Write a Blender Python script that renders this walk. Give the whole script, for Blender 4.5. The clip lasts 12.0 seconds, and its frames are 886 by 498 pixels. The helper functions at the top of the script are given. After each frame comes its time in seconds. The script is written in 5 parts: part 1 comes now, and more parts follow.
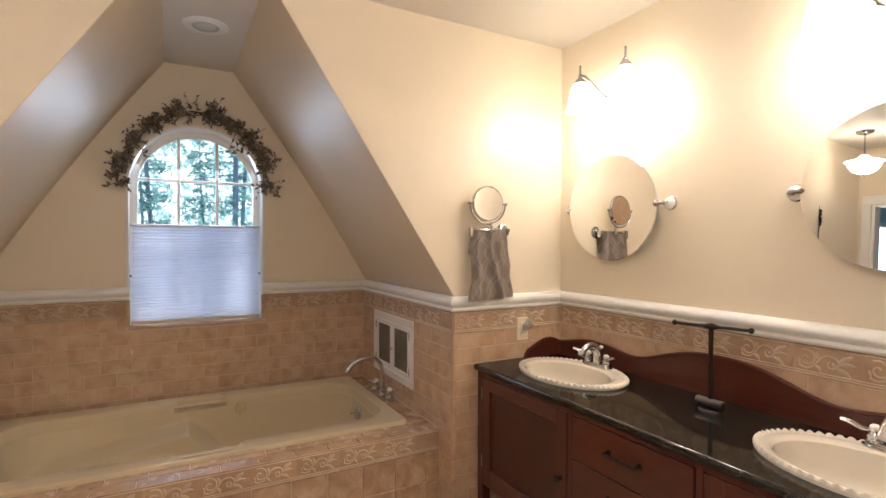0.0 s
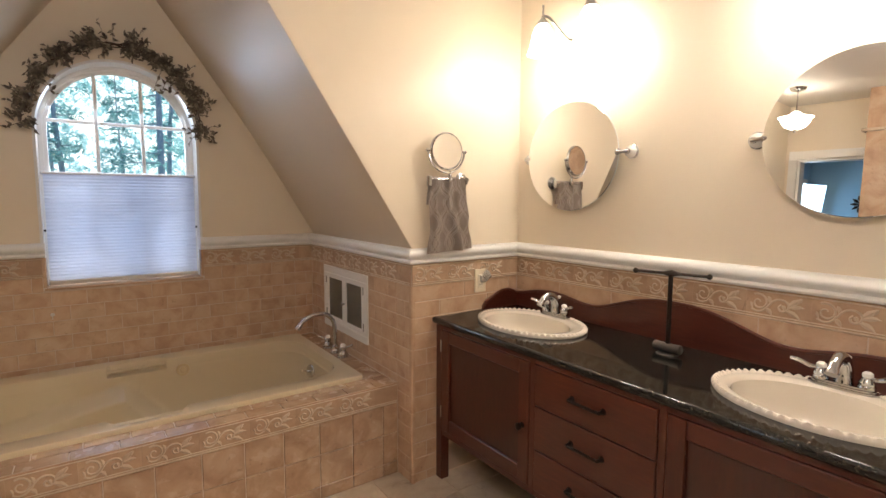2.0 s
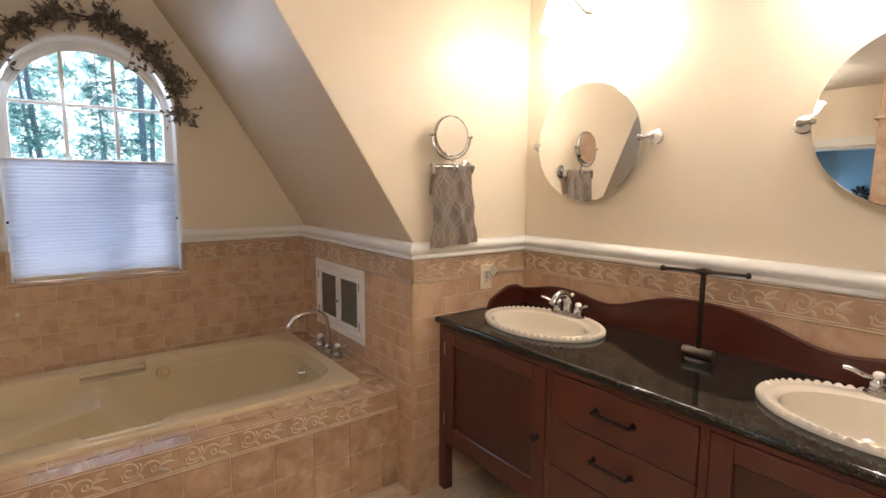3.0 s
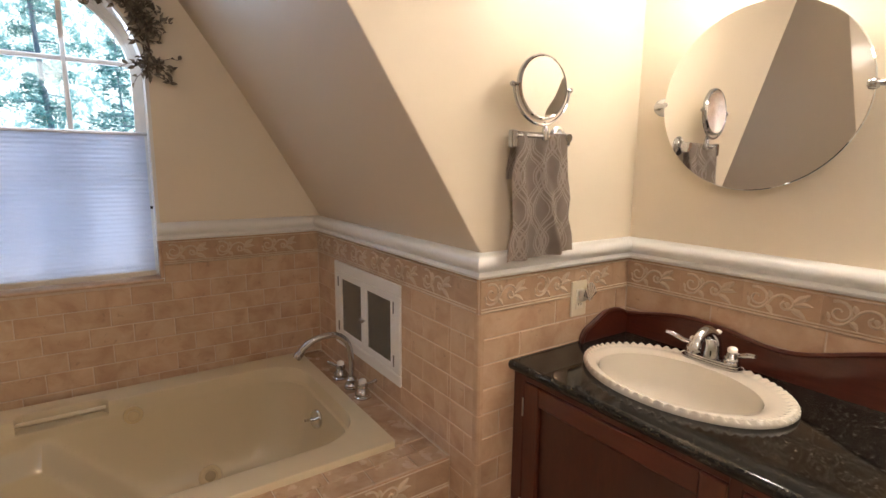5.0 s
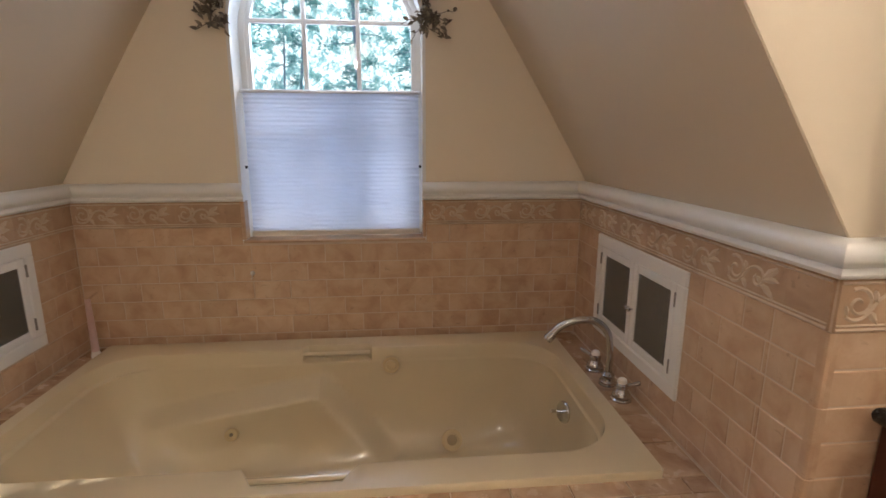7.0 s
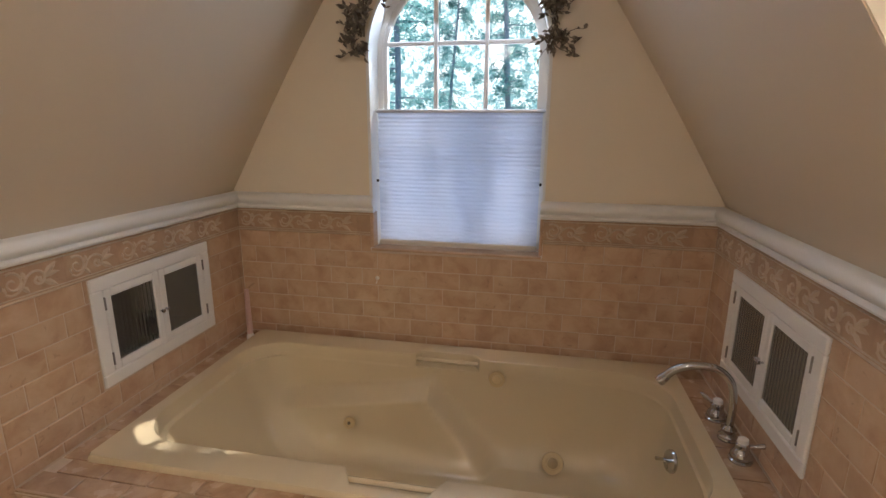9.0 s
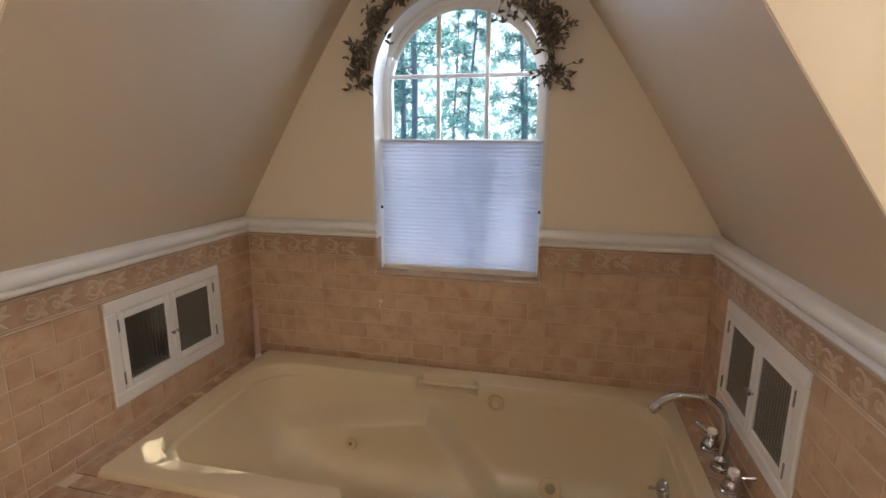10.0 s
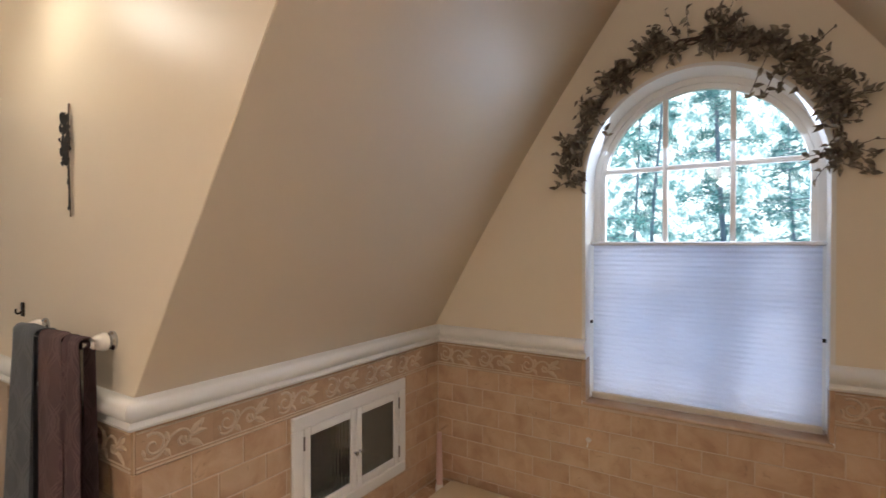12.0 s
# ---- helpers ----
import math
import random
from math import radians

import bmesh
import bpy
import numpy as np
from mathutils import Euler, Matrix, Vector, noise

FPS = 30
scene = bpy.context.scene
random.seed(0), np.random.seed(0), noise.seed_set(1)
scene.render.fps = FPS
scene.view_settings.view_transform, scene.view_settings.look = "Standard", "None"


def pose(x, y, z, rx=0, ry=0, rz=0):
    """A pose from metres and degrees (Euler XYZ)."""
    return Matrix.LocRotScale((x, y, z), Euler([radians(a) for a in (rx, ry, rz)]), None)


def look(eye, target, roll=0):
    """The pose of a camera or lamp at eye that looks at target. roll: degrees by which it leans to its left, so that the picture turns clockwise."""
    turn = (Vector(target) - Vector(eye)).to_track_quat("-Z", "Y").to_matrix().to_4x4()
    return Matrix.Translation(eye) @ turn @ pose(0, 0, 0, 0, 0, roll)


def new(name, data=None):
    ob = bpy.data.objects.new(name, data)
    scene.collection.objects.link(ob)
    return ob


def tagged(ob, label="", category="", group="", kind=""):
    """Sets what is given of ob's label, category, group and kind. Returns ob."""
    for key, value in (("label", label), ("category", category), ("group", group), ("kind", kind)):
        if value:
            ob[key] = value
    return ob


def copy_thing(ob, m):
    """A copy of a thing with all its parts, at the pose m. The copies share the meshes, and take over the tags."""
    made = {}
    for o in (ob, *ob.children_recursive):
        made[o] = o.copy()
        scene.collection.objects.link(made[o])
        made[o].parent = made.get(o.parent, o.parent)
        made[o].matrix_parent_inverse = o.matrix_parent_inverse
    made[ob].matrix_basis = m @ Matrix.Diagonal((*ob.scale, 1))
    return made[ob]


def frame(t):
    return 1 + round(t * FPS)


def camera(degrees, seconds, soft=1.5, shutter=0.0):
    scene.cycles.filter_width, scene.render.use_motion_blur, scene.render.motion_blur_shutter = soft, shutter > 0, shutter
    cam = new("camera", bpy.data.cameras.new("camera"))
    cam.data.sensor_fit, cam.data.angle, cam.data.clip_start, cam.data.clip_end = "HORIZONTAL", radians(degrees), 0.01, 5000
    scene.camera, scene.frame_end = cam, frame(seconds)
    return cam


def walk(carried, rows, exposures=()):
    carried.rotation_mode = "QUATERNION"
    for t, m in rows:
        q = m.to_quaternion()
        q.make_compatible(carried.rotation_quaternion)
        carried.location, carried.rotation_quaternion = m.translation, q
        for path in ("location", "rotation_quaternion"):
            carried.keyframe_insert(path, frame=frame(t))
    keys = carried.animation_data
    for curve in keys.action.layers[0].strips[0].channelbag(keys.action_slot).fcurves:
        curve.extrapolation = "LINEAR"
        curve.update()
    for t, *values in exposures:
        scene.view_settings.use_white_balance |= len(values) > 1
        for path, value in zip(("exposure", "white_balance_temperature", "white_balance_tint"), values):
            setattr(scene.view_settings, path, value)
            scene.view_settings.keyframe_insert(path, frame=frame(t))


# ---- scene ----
cam = camera(83.4, 12.0, 1.5, 0.15)
PATH = [
    (0, (-0.104, 0.065, 1.425), (0.853, 1.821, 1.403), 0.2),
    (0.5, (-0.091, 0.089, 1.412), (0.931, 1.806, 1.333), 0.2),
    (1, (-0.075, 0.107, 1.407), (1.012, 1.78, 1.267), 0.2),
    (1.5, (-0.095, 0.147, 1.393), (1.031, 1.792, 1.228), 0.3),
    (2, (-0.122, 0.187, 1.395), (1.029, 1.81, 1.198), 0.2),
    (2.5, (-0.13, 0.246, 1.399), (1.041, 1.852, 1.178), 0.2),
    (3, (-0.062, 0.384, 1.398), (1.122, 1.979, 1.157), 0.3),
    (3.2, (-0.021, 0.426, 1.384), (1.151, 2.029, 1.15), 0.3),
    (5, (0.238, 1.088, 1.399), (1.35, 2.72, 1.08), 0.5),
    (5.5, (0.288, 1.204, 1.372), (1.256, 2.921, 1.036), 0.5),
    (6, (0.301, 1.299, 1.345), (1.019, 3.13, 0.98), 0.3),
    (6.5, (0.287, 1.344, 1.336), (0.77, 3.245, 0.947), 0.3),
    (7, (0.296, 1.366, 1.335), (0.482, 3.311, 0.909), 0.1),
    (7.5, (0.329, 1.385, 1.307), (0.266, 3.336, 0.871), 0.0),
    (9.5, (0.441, 1.352, 1.503), (0.034, 3.250, 1.021), 0.3),
    (10, (0.484, 1.338, 1.517), (0.040, 3.244, 1.102), 0.3),
    (10.5, (0.488, 1.346, 1.553), (0.014, 3.266, 1.252), 0.3),
    (11, (0.447, 1.442, 1.553), (-0.141, 3.347, 1.399), 0.2),
    (11.5, (0.299, 1.491, 1.524), (-0.441, 3.348, 1.474), 0.3),
    (12, (0.240, 1.586, 1.524), (-0.841, 3.268, 1.508), -0.0),
]
walk(cam, [(t, look(eye, target, roll)) for t, eye, target, roll in PATH],
     [(0, 1.12), (3.2, 1.14), (5.2, 1.14), (6.5, 1.06), (7.5, 0.92), (9.3, 0.90), (11.0, 0.93), (12.0, 1.02)])

# main sizes, in metres
YT, YW, XR, XL, XM = 2.174, 3.47, 1.108, -1.0, 1.79
ZR0, ZR1, CEIL = 1.09, 1.165, 2.5
RIDGE_L, RIDGE_R = -0.14, 0.235
ROOM_W, ROOM_S = -2.1, -2.2
WIN_L, WIN_R, SILL, SPRING = -0.338, 0.424, 0.918, 1.757
TUB_L, TUB_R, TUB_F, TUB_B, RIM = -0.903, 0.985, 2.445, 3.433, 0.497
DECK, APRON = 0.475, 2.31
COUNTER = 0.824

# ---- light ----
world = bpy.data.worlds.new("sky")
scene.world = world
world.use_nodes = True
wn = world.node_tree.nodes
sky = wn.new("ShaderNodeTexSky")
sky.sky_type, sky.sun_disc = "NISHITA", False
sky.sun_elevation, sky.sun_rotation = radians(50.4), radians(32.2)
world.node_tree.links.new(sky.outputs[0], wn["Background"].inputs[0])
wn["Background"].inputs[1].default_value = 0.15
sun = new("sun", bpy.data.lights.new("sun", "SUN"))
sun.data.energy, sun.data.angle, sun.data.color = 5.0, radians(0.5), (1, 0.97, 0.91)
sun.matrix_world = look((0, 0, 0), (-0.63, -1.0, -1.43))
for z, height, watts, aim in ((1.24, 0.60, 2.6, (0.04, 0.0, 1.0)), (1.82, 0.50, 2.9, (0.04, 2.3, 0.45))):
    panel = new("sky_light", bpy.data.lights.new("sky_light", "AREA"))
    panel.data.shape, panel.data.size, panel.data.size_y = "RECTANGLE", 0.66, height
    panel.data.energy, panel.data.color = watts, (0.62, 0.76, 1.0)
    panel.matrix_world = look((0.04, 3.66, z), aim)
LAMP_W, ROOM_W_LAMP = 1.15, 32.0


def bulb(x, y, z, watts, size=0.04, color=(1, 0.90, 0.87)):
    ob = new("bulb_light", bpy.data.lights.new("bulb_light", "POINT"))
    ob.data.energy, ob.data.shadow_soft_size, ob.data.color = watts, size, color
    ob.location = (x, y, z)
    return ob


# ---- materials ----
class Nodes:
    """Short names for building a node material."""

    def __init__(self, name):
        self.m = bpy.data.materials.new(name)
        self.m.use_nodes = True
        self.t = self.m.node_tree
        self.b = self.t.nodes["Principled BSDF"]

    def add(self, kind, **values):
        n = self.t.nodes.new("ShaderNode" + kind)
        for k, v in values.items():
            if k in n.inputs:
                n.inputs[k].default_value = v
            else:
                n.inputs[k.replace("_", " ")].default_value = v
        return n

    def link(self, a, b):
        self.t.links.new(a, b)

    def coords(self, scale=(1, 1, 1)):
        g = self.add("TexCoord")
        mp = self.add("Mapping", Scale=scale)
        self.link(g.outputs["Object"], mp.inputs[0])
        return mp.outputs[0]

    def noise(self, scale, detail=3, rough=0.55, vec=None, distort=0.0):
        n = self.add("TexNoise", Scale=scale, Detail=detail, Roughness=rough, Distortion=distort)
        self.link(vec or self.coords(), n.inputs["Vector"])
        return n.outputs["Fac"]

    def ramp(self, fac, stops):
        r = self.add("ValToRGB")
        e = r.color_ramp.elements
        while len(e) < len(stops):
            e.new(0.5)
        for el, (p, c) in zip(e, stops):
            el.position, el.color = p, (*c, 1) if len(c) == 3 else c
        self.link(fac, r.inputs[0])
        return r.outputs[0]

    def mix(self, fac, a, b, blend="MIX"):
        n = self.t.nodes.new("ShaderNodeMix")
        n.data_type, n.blend_type = "RGBA", blend
        for sock, v in ((n.inputs[0], fac), (n.inputs[6], a), (n.inputs[7], b)):
            if hasattr(v, "is_output"):
                self.link(v, sock)
            elif isinstance(v, (int, float)):
                sock.default_value = v
            else:
                sock.default_value = (*v, 1)
        return n.outputs[2]

    def color(self, v):
        if hasattr(v, "is_output"):
            self.link(v, self.b.inputs["Base Color"])
        else:
            self.b.inputs["Base Color"].default_value = (*v, 1)
        return self

    def set(self, **values):
        for k, v in values.items():
            sock = self.b.inputs[k.replace("_", " ")]
            if hasattr(v, "is_output"):
                self.link(v, sock)
            else:
                sock.default_value = v
        return self

    def bump(self, height, strength=0.3, distance=0.002):
        n = self.add("Bump", Strength=strength, Distance=distance)
        self.link(height, n.inputs["Height"])
        self.link(n.outputs[0], self.b.inputs["Normal"])
        return self


def paint(name, c1, c2, rough=0.36):
    n = Nodes(name)
    n.color(n.mix(n.noise(1.3, 2), c1, c2)).set(Roughness=rough)
    n.bump(n.noise(220, 2), 0.12, 0.0008)
    return n.m


def metal(name, c, rough, worn=0.05):
    n = Nodes(name)
    n.color(c).set(Metallic=1.0, Roughness=n.ramp(n.noise(14, 3), [(0.3, (rough,) * 3), (0.8, (rough + worn,) * 3)]))
    return n.m


def stone_tile(name, lo, mid, hi, rough=0.35, veins=True, polish=0.0):
    n = Nodes(name)
    info = n.add("ObjectInfo")
    comb = n.add("VectorMath")
    comb.operation = "MULTIPLY_ADD"
    comb.inputs[1].default_value = (1, 1, 1)
    off = n.add("VectorMath")
    off.operation = "SCALE"
    off.inputs[0].default_value = (7.3, 3.1, 5.7)
    n.link(info.outputs["Random"], off.inputs["Scale"])
    n.link(n.coords(), comb.inputs[0])
    n.link(off.outputs[0], comb.inputs[2])
    vec = comb.outputs[0]
    base = n.ramp(n.noise(9, 4, 0.6, vec, 0.6), [(0.3, lo), (0.5, mid), (0.7, hi)])
    spots = n.ramp(n.noise(26, 5, 0.65, vec, 0.8), [(0.62, (0, 0, 0)), (0.74, (0.75, 0.75, 0.75))])
    dark = tuple(0.62 * c for c in lo)
    col = n.mix(spots, base, dark) if veins else base
    tone = n.ramp(info.outputs["Random"], [(0.0, (0.94, 0.93, 0.92)), (1.0, (1.03, 1.03, 1.03))])
    n.color(n.mix(1.0, col, tone, "MULTIPLY")).set(Roughness=n.ramp(n.noise(18, 3, 0.5, vec), [(0.3, (rough,) * 3), (0.7, (rough + 0.2,) * 3)]))
    n.set(Coat_Weight=polish, Coat_IOR=1.8, Coat_Roughness=0.2)
    n.bump(n.noise(60, 4, 0.6, vec), 0.35, 0.0012)
    return n.m


M_WALL = paint("cream_wall_paint", (0.81, 0.705, 0.55), (0.78, 0.675, 0.515))
# Both slopes take one even cream, darker than the wall cream.
M_SLOPE = paint("darker_slope_cream", (0.69, 0.575, 0.43), (0.66, 0.545, 0.405), 0.40)
M_CEIL = paint("ceiling_paint", (0.70, 0.65, 0.58), (0.67, 0.62, 0.55), 0.6)
M_TRIM = paint("white_trim_paint", (0.82, 0.80, 0.76), (0.79, 0.77, 0.73), 0.3)
M_BLUE = paint("pale_blue_wall_paint", (0.38, 0.56, 0.70), (0.36, 0.54, 0.68))
M_GROUT = paint("tile_grout", (0.62, 0.49, 0.365), (0.57, 0.44, 0.325), 0.8)
M_TILE = stone_tile("tumbled_beige_stone_tile", (0.46, 0.28, 0.168), (0.57, 0.378, 0.238), (0.64, 0.457, 0.305), 0.35, True, 0.6)
M_DECKT = stone_tile("brown_stone_deck_tile", (0.36, 0.21, 0.12), (0.48, 0.31, 0.19), (0.58, 0.41, 0.27), 0.12, True, 1.0)
M_RELIEF = stone_tile("raised_scroll_stone", (0.51, 0.385, 0.27), (0.57, 0.445, 0.32), (0.63, 0.505, 0.375), 0.4, False)
M_BORDER = stone_tile("border_stone_ground", (0.38, 0.245, 0.155), (0.45, 0.30, 0.19), (0.52, 0.36, 0.235), 0.4)
M_FLOOR = stone_tile("floor_stone_tile", (0.45, 0.35, 0.25), (0.53, 0.43, 0.32), (0.60, 0.50, 0.38), 0.3)
M_TUB = Nodes("biscuit_tub_acrylic").color((0.64, 0.52, 0.335)).set(Roughness=0.42, IOR=1.4, Coat_Weight=1.0, Coat_IOR=1.6, Coat_Roughness=0.045).m
M_CHROME = metal("polished_chrome", (0.56, 0.57, 0.59), 0.05)
M_BLACK = metal("dark_bronze", (0.05, 0.040, 0.034), 0.45)
M_MIRROR = Nodes("mirror_glass").color((0.93, 0.93, 0.92)).set(Metallic=1.0, Roughness=0.0).m
M_CERAMIC = Nodes("biscuit_ceramic").color((0.77, 0.695, 0.58)).set(Roughness=0.12, Coat_Weight=0.6).m
M_OUTLET = Nodes("ivory_plastic").color((0.72, 0.64, 0.48)).set(Roughness=0.35).m


def granite():
    n = Nodes("black_speckled_granite")
    a = n.ramp(n.noise(135, 4, 0.7), [(0.50, (0.011, 0.011, 0.010)), (0.61, (0.045, 0.040, 0.030)), (0.73, (0.24, 0.21, 0.15))])
    b = n.ramp(n.noise(22, 3), [(0.35, (0.45, 0.45, 0.45)), (0.62, (1, 1, 1))])
    return n.color(n.mix(1.0, a, b, "MULTIPLY")).set(Roughness=0.07).m


def cherry(name, along=(1, 1, 9), deep=1.0):
    n = Nodes(name)
    v = n.coords(along)
    f = n.noise(9, 5, 0.6, v, 0.8)
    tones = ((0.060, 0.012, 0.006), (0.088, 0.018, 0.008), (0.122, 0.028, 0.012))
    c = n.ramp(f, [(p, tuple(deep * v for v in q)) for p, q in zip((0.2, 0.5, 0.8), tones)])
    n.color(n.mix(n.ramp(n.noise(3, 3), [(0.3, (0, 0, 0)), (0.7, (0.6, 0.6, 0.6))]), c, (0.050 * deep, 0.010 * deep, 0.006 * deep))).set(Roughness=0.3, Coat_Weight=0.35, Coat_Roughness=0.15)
    n.bump(f, 0.12, 0.0006)
    return n.m


M_GRANITE = granite()
M_WOOD_V = cherry("cherry_wood_upright_grain", (9, 9, 1))
M_WOOD_H = cherry("cherry_wood_level_grain", (9, 1, 9))


def glass(name, rough=0.0, tint=(1, 1, 1)):
    n = Nodes(name)
    n.color(tint).set(Transmission_Weight=1.0, Roughness=rough, IOR=1.45)
    return n.m


def pane_material():
    n = Nodes("window_pane_glass")
    out = n.t.nodes["Material Output"]
    tr, gl = n.add("BsdfTransparent"), n.add("BsdfGlossy", Roughness=0.02)
    ms = n.add("MixShader")
    fr = n.add("Fresnel", IOR=1.45)
    n.link(fr.outputs[0], ms.inputs[0]), n.link(tr.outputs[0], ms.inputs[1]), n.link(gl.outputs[0], ms.inputs[2])
    n.link(ms.outputs[0], out.inputs[0])
    return n.m


def glow(name, c, strength):
    n = Nodes(name)
    n.color((0.9, 0.88, 0.84)).set(Emission_Color=(*c, 1), Emission_Strength=strength, Roughness=0.4)
    return n.m


M_PANE = pane_material()
M_SHADE = glow("lit_frosted_glass", (1, 0.92, 0.80), 6.5)


# ---- mesh helpers ----
def mesh_of(name, bm, material, smooth=False):
    me = bpy.data.meshes.new(name)
    bmesh.ops.recalc_face_normals(bm, faces=bm.faces)
    bm.to_mesh(me)
    bm.free()
    for m in (material if isinstance(material, (list, tuple)) else [material]):
        me.materials.append(m)
    if smooth:
        for p in me.polygons:
            p.use_smooth = True
        me.set_sharp_from_angle(angle=radians(36))
    return me


def part(name, bm, material, parent=None, label="", smooth=False):
    """One mesh, built in the world's coordinates, as a part of its parent."""
    up = parent
    while up is not None:
        bmesh.ops.translate(bm, verts=bm.verts, vec=-up.location)
        up = up.parent
    ob = new(name, mesh_of(name, bm, material, smooth))
    if parent is not None:
        ob.parent = parent
    return tagged(ob, label)


def thing(name, label, category, group="", at=(0, 0, 0)):
    ob = new(name)
    ob.location = at
    return tagged(ob, label, category, group)


def setting(name, bm, material, label="", smooth=False):
    return tagged(part(name, bm, material, smooth=smooth), label, kind="structure")


def add_box(bm, lo, hi, bevel=0.0, seg=1):
    res = bmesh.ops.create_cube(bm, size=1.0)
    vs = res["verts"]
    for v in vs:
        v.co = Vector([lo[i] + (v.co[i] + 0.5) * (hi[i] - lo[i]) for i in range(3)])
    if bevel:
        es = list({e for v in vs for e in v.link_edges})
        bmesh.ops.bevel(bm, geom=es, offset=bevel, segments=seg, affect="EDGES", profile=0.5)
    return bm


def box(lo, hi, bevel=0.0, seg=1):
    return add_box(bmesh.new(), lo, hi, bevel, seg)


def prism(points, axis, a, b, bm=None):
    """A flat outline (pairs) pushed along an axis from a to b."""
    bm = bm or bmesh.new()

    def at(p, d):
        return {"x": (d, p[0], p[1]), "y": (p[0], d, p[1]), "z": (p[0], p[1], d)}[axis]
    r0 = [bm.verts.new(at(p, a)) for p in points]
    r1 = [bm.verts.new(at(p, b)) for p in points]
    bm.faces.new(r0)
    bm.faces.new(r1[::-1])
    for i in range(len(points)):
        j = (i + 1) % len(points)
        bm.faces.new((r0[i], r1[i], r1[j], r0[j]))
    return bm


def lathe(profile, seg=24, m=None, bm=None):
    """Pairs (radius, height) turned about z, then placed by m."""
    bm = bm or bmesh.new()
    m = m or Matrix()
    rings = []
    for r, h in profile:
        if r < 1e-5:
            rings.append([bm.verts.new(m @ Vector((0, 0, h)))])
        else:
            rings.append([bm.verts.new(m @ Vector((r * math.cos(2 * math.pi * k / seg), r * math.sin(2 * math.pi * k / seg), h))) for k in range(seg)])
    for a, b in zip(rings, rings[1:]):
        for k in range(seg):
            l = (k + 1) % seg
            q = [a[k % len(a)], a[l % len(a)], b[l % len(b)], b[k % len(b)]]
            q = [v for i, v in enumerate(q) if v not in q[:i]]
            if len(q) > 2:
                bm.faces.new(q)
    return bm


def tube(points, radius, seg=10, bm=None, closed=False):
    """A round rod along points; radius may be a list."""
    bm = bm or bmesh.new()
    pts = [Vector(p) for p in points]
    n = len(pts)
    rad = radius if isinstance(radius, (list, tuple)) else [radius] * n
    rings, up = [], None
    for i, p in enumerate(pts):
        d = (pts[(i + 1) % n] - pts[i - 1]) if closed else (pts[min(i + 1, n - 1)] - pts[max(i - 1, 0)])
        d = d.normalized()
        if up is None:
            up = d.orthogonal().normalized()
        up = (up - d * up.dot(d)).normalized()
        side = d.cross(up)
        rings.append([bm.verts.new(p + rad[i] * (math.cos(2 * math.pi * k / seg) * up + math.sin(2 * math.pi * k / seg) * side)) for k in range(seg)])
    for i in range(n if closed else n - 1):
        a, b = rings[i], rings[(i + 1) % n]
        for k in range(seg):
            bm.faces.new((a[k], a[(k + 1) % seg], b[(k + 1) % seg], b[k]))
    if not closed:
        bm.faces.new(rings[0][::-1])
        bm.faces.new(rings[-1])
    return bm


def smooth_line(points, n=8):
    """Catmull-Rom through the points."""
    p = [Vector(q) for q in points]
    p = [2 * p[0] - p[1]] + p + [2 * p[-1] - p[-2]]
    out = []
    for i in range(1, len(p) - 2):
        for k in range(n):
            t = k / n
            a, b, c, d = p[i - 1], p[i], p[i + 1], p[i + 2]
            out.append(0.5 * (2 * b + (c - a) * t + (2 * a - 5 * b + 4 * c - d) * t * t + (3 * b - a - 3 * c + d) * t ** 3))
    return out + [p[-2]]


# ---- structure ----
def line_x(z, side):
    """x of the sloped ceiling at height z."""
    f = (z - ZR1) / (CEIL - ZR1)
    return XR + (RIDGE_R - XR) * f if side > 0 else XL + (RIDGE_L - XL) * f


T = 0.12
setting("wall_towel", prism([(XR + 0.003, 0), (XM, 0), (XM, CEIL), (RIDGE_R + 0.003, CEIL), (XR + 0.003, ZR1)], "y", YT, YT + 0.012), M_WALL, "cream painted wall above beige stone wainscot")
setting("wall_towel_west", prism([(ROOM_W, 0), (XL - 0.003, 0), (XL - 0.003, ZR1), (RIDGE_L - 0.003, CEIL), (ROOM_W, CEIL)], "y", YT, YT + 0.012), M_WALL, "cream painted wall above beige stone wainscot")
setting("wall_mirror", box((XM, ROOM_S, 0), (XM + T, YT + T, CEIL)), M_WALL, "cream painted wall behind the vanity")
setting("wall_south", box((ROOM_W - T, ROOM_S - T, 0), (XM + T, ROOM_S, CEIL)), M_WALL, "plain cream painted wall")
bm = box((ROOM_W - T, 2.07, 0), (ROOM_W, YT + T, CEIL))
add_box(bm, (ROOM_W - T, ROOM_S, 0), (ROOM_W, 1.30, CEIL))
add_box(bm, (ROOM_W - T, 1.30, 1.98), (ROOM_W, 2.07, CEIL))
setting("wall_west", bm, M_WALL, "cream painted wall with an open doorway")
HOLE_E, HOLE_W = (2.667, 3.191, 0.633, 0.935), (2.675, 3.167, 0.647, 0.937)


def holed(x0, x1, y0, y1, z0, z1, hole):
    """A wall along y with one rectangular opening."""
    a, b, lo, hi = hole
    bm = box((x0, y0, z0), (x1, a, z1))
    add_box(bm, (x0, b, z0), (x1, y1, z1))
    add_box(bm, (x0, a, z0), (x1, b, lo))
    add_box(bm, (x0, a, hi), (x1, b, z1))
    return bm


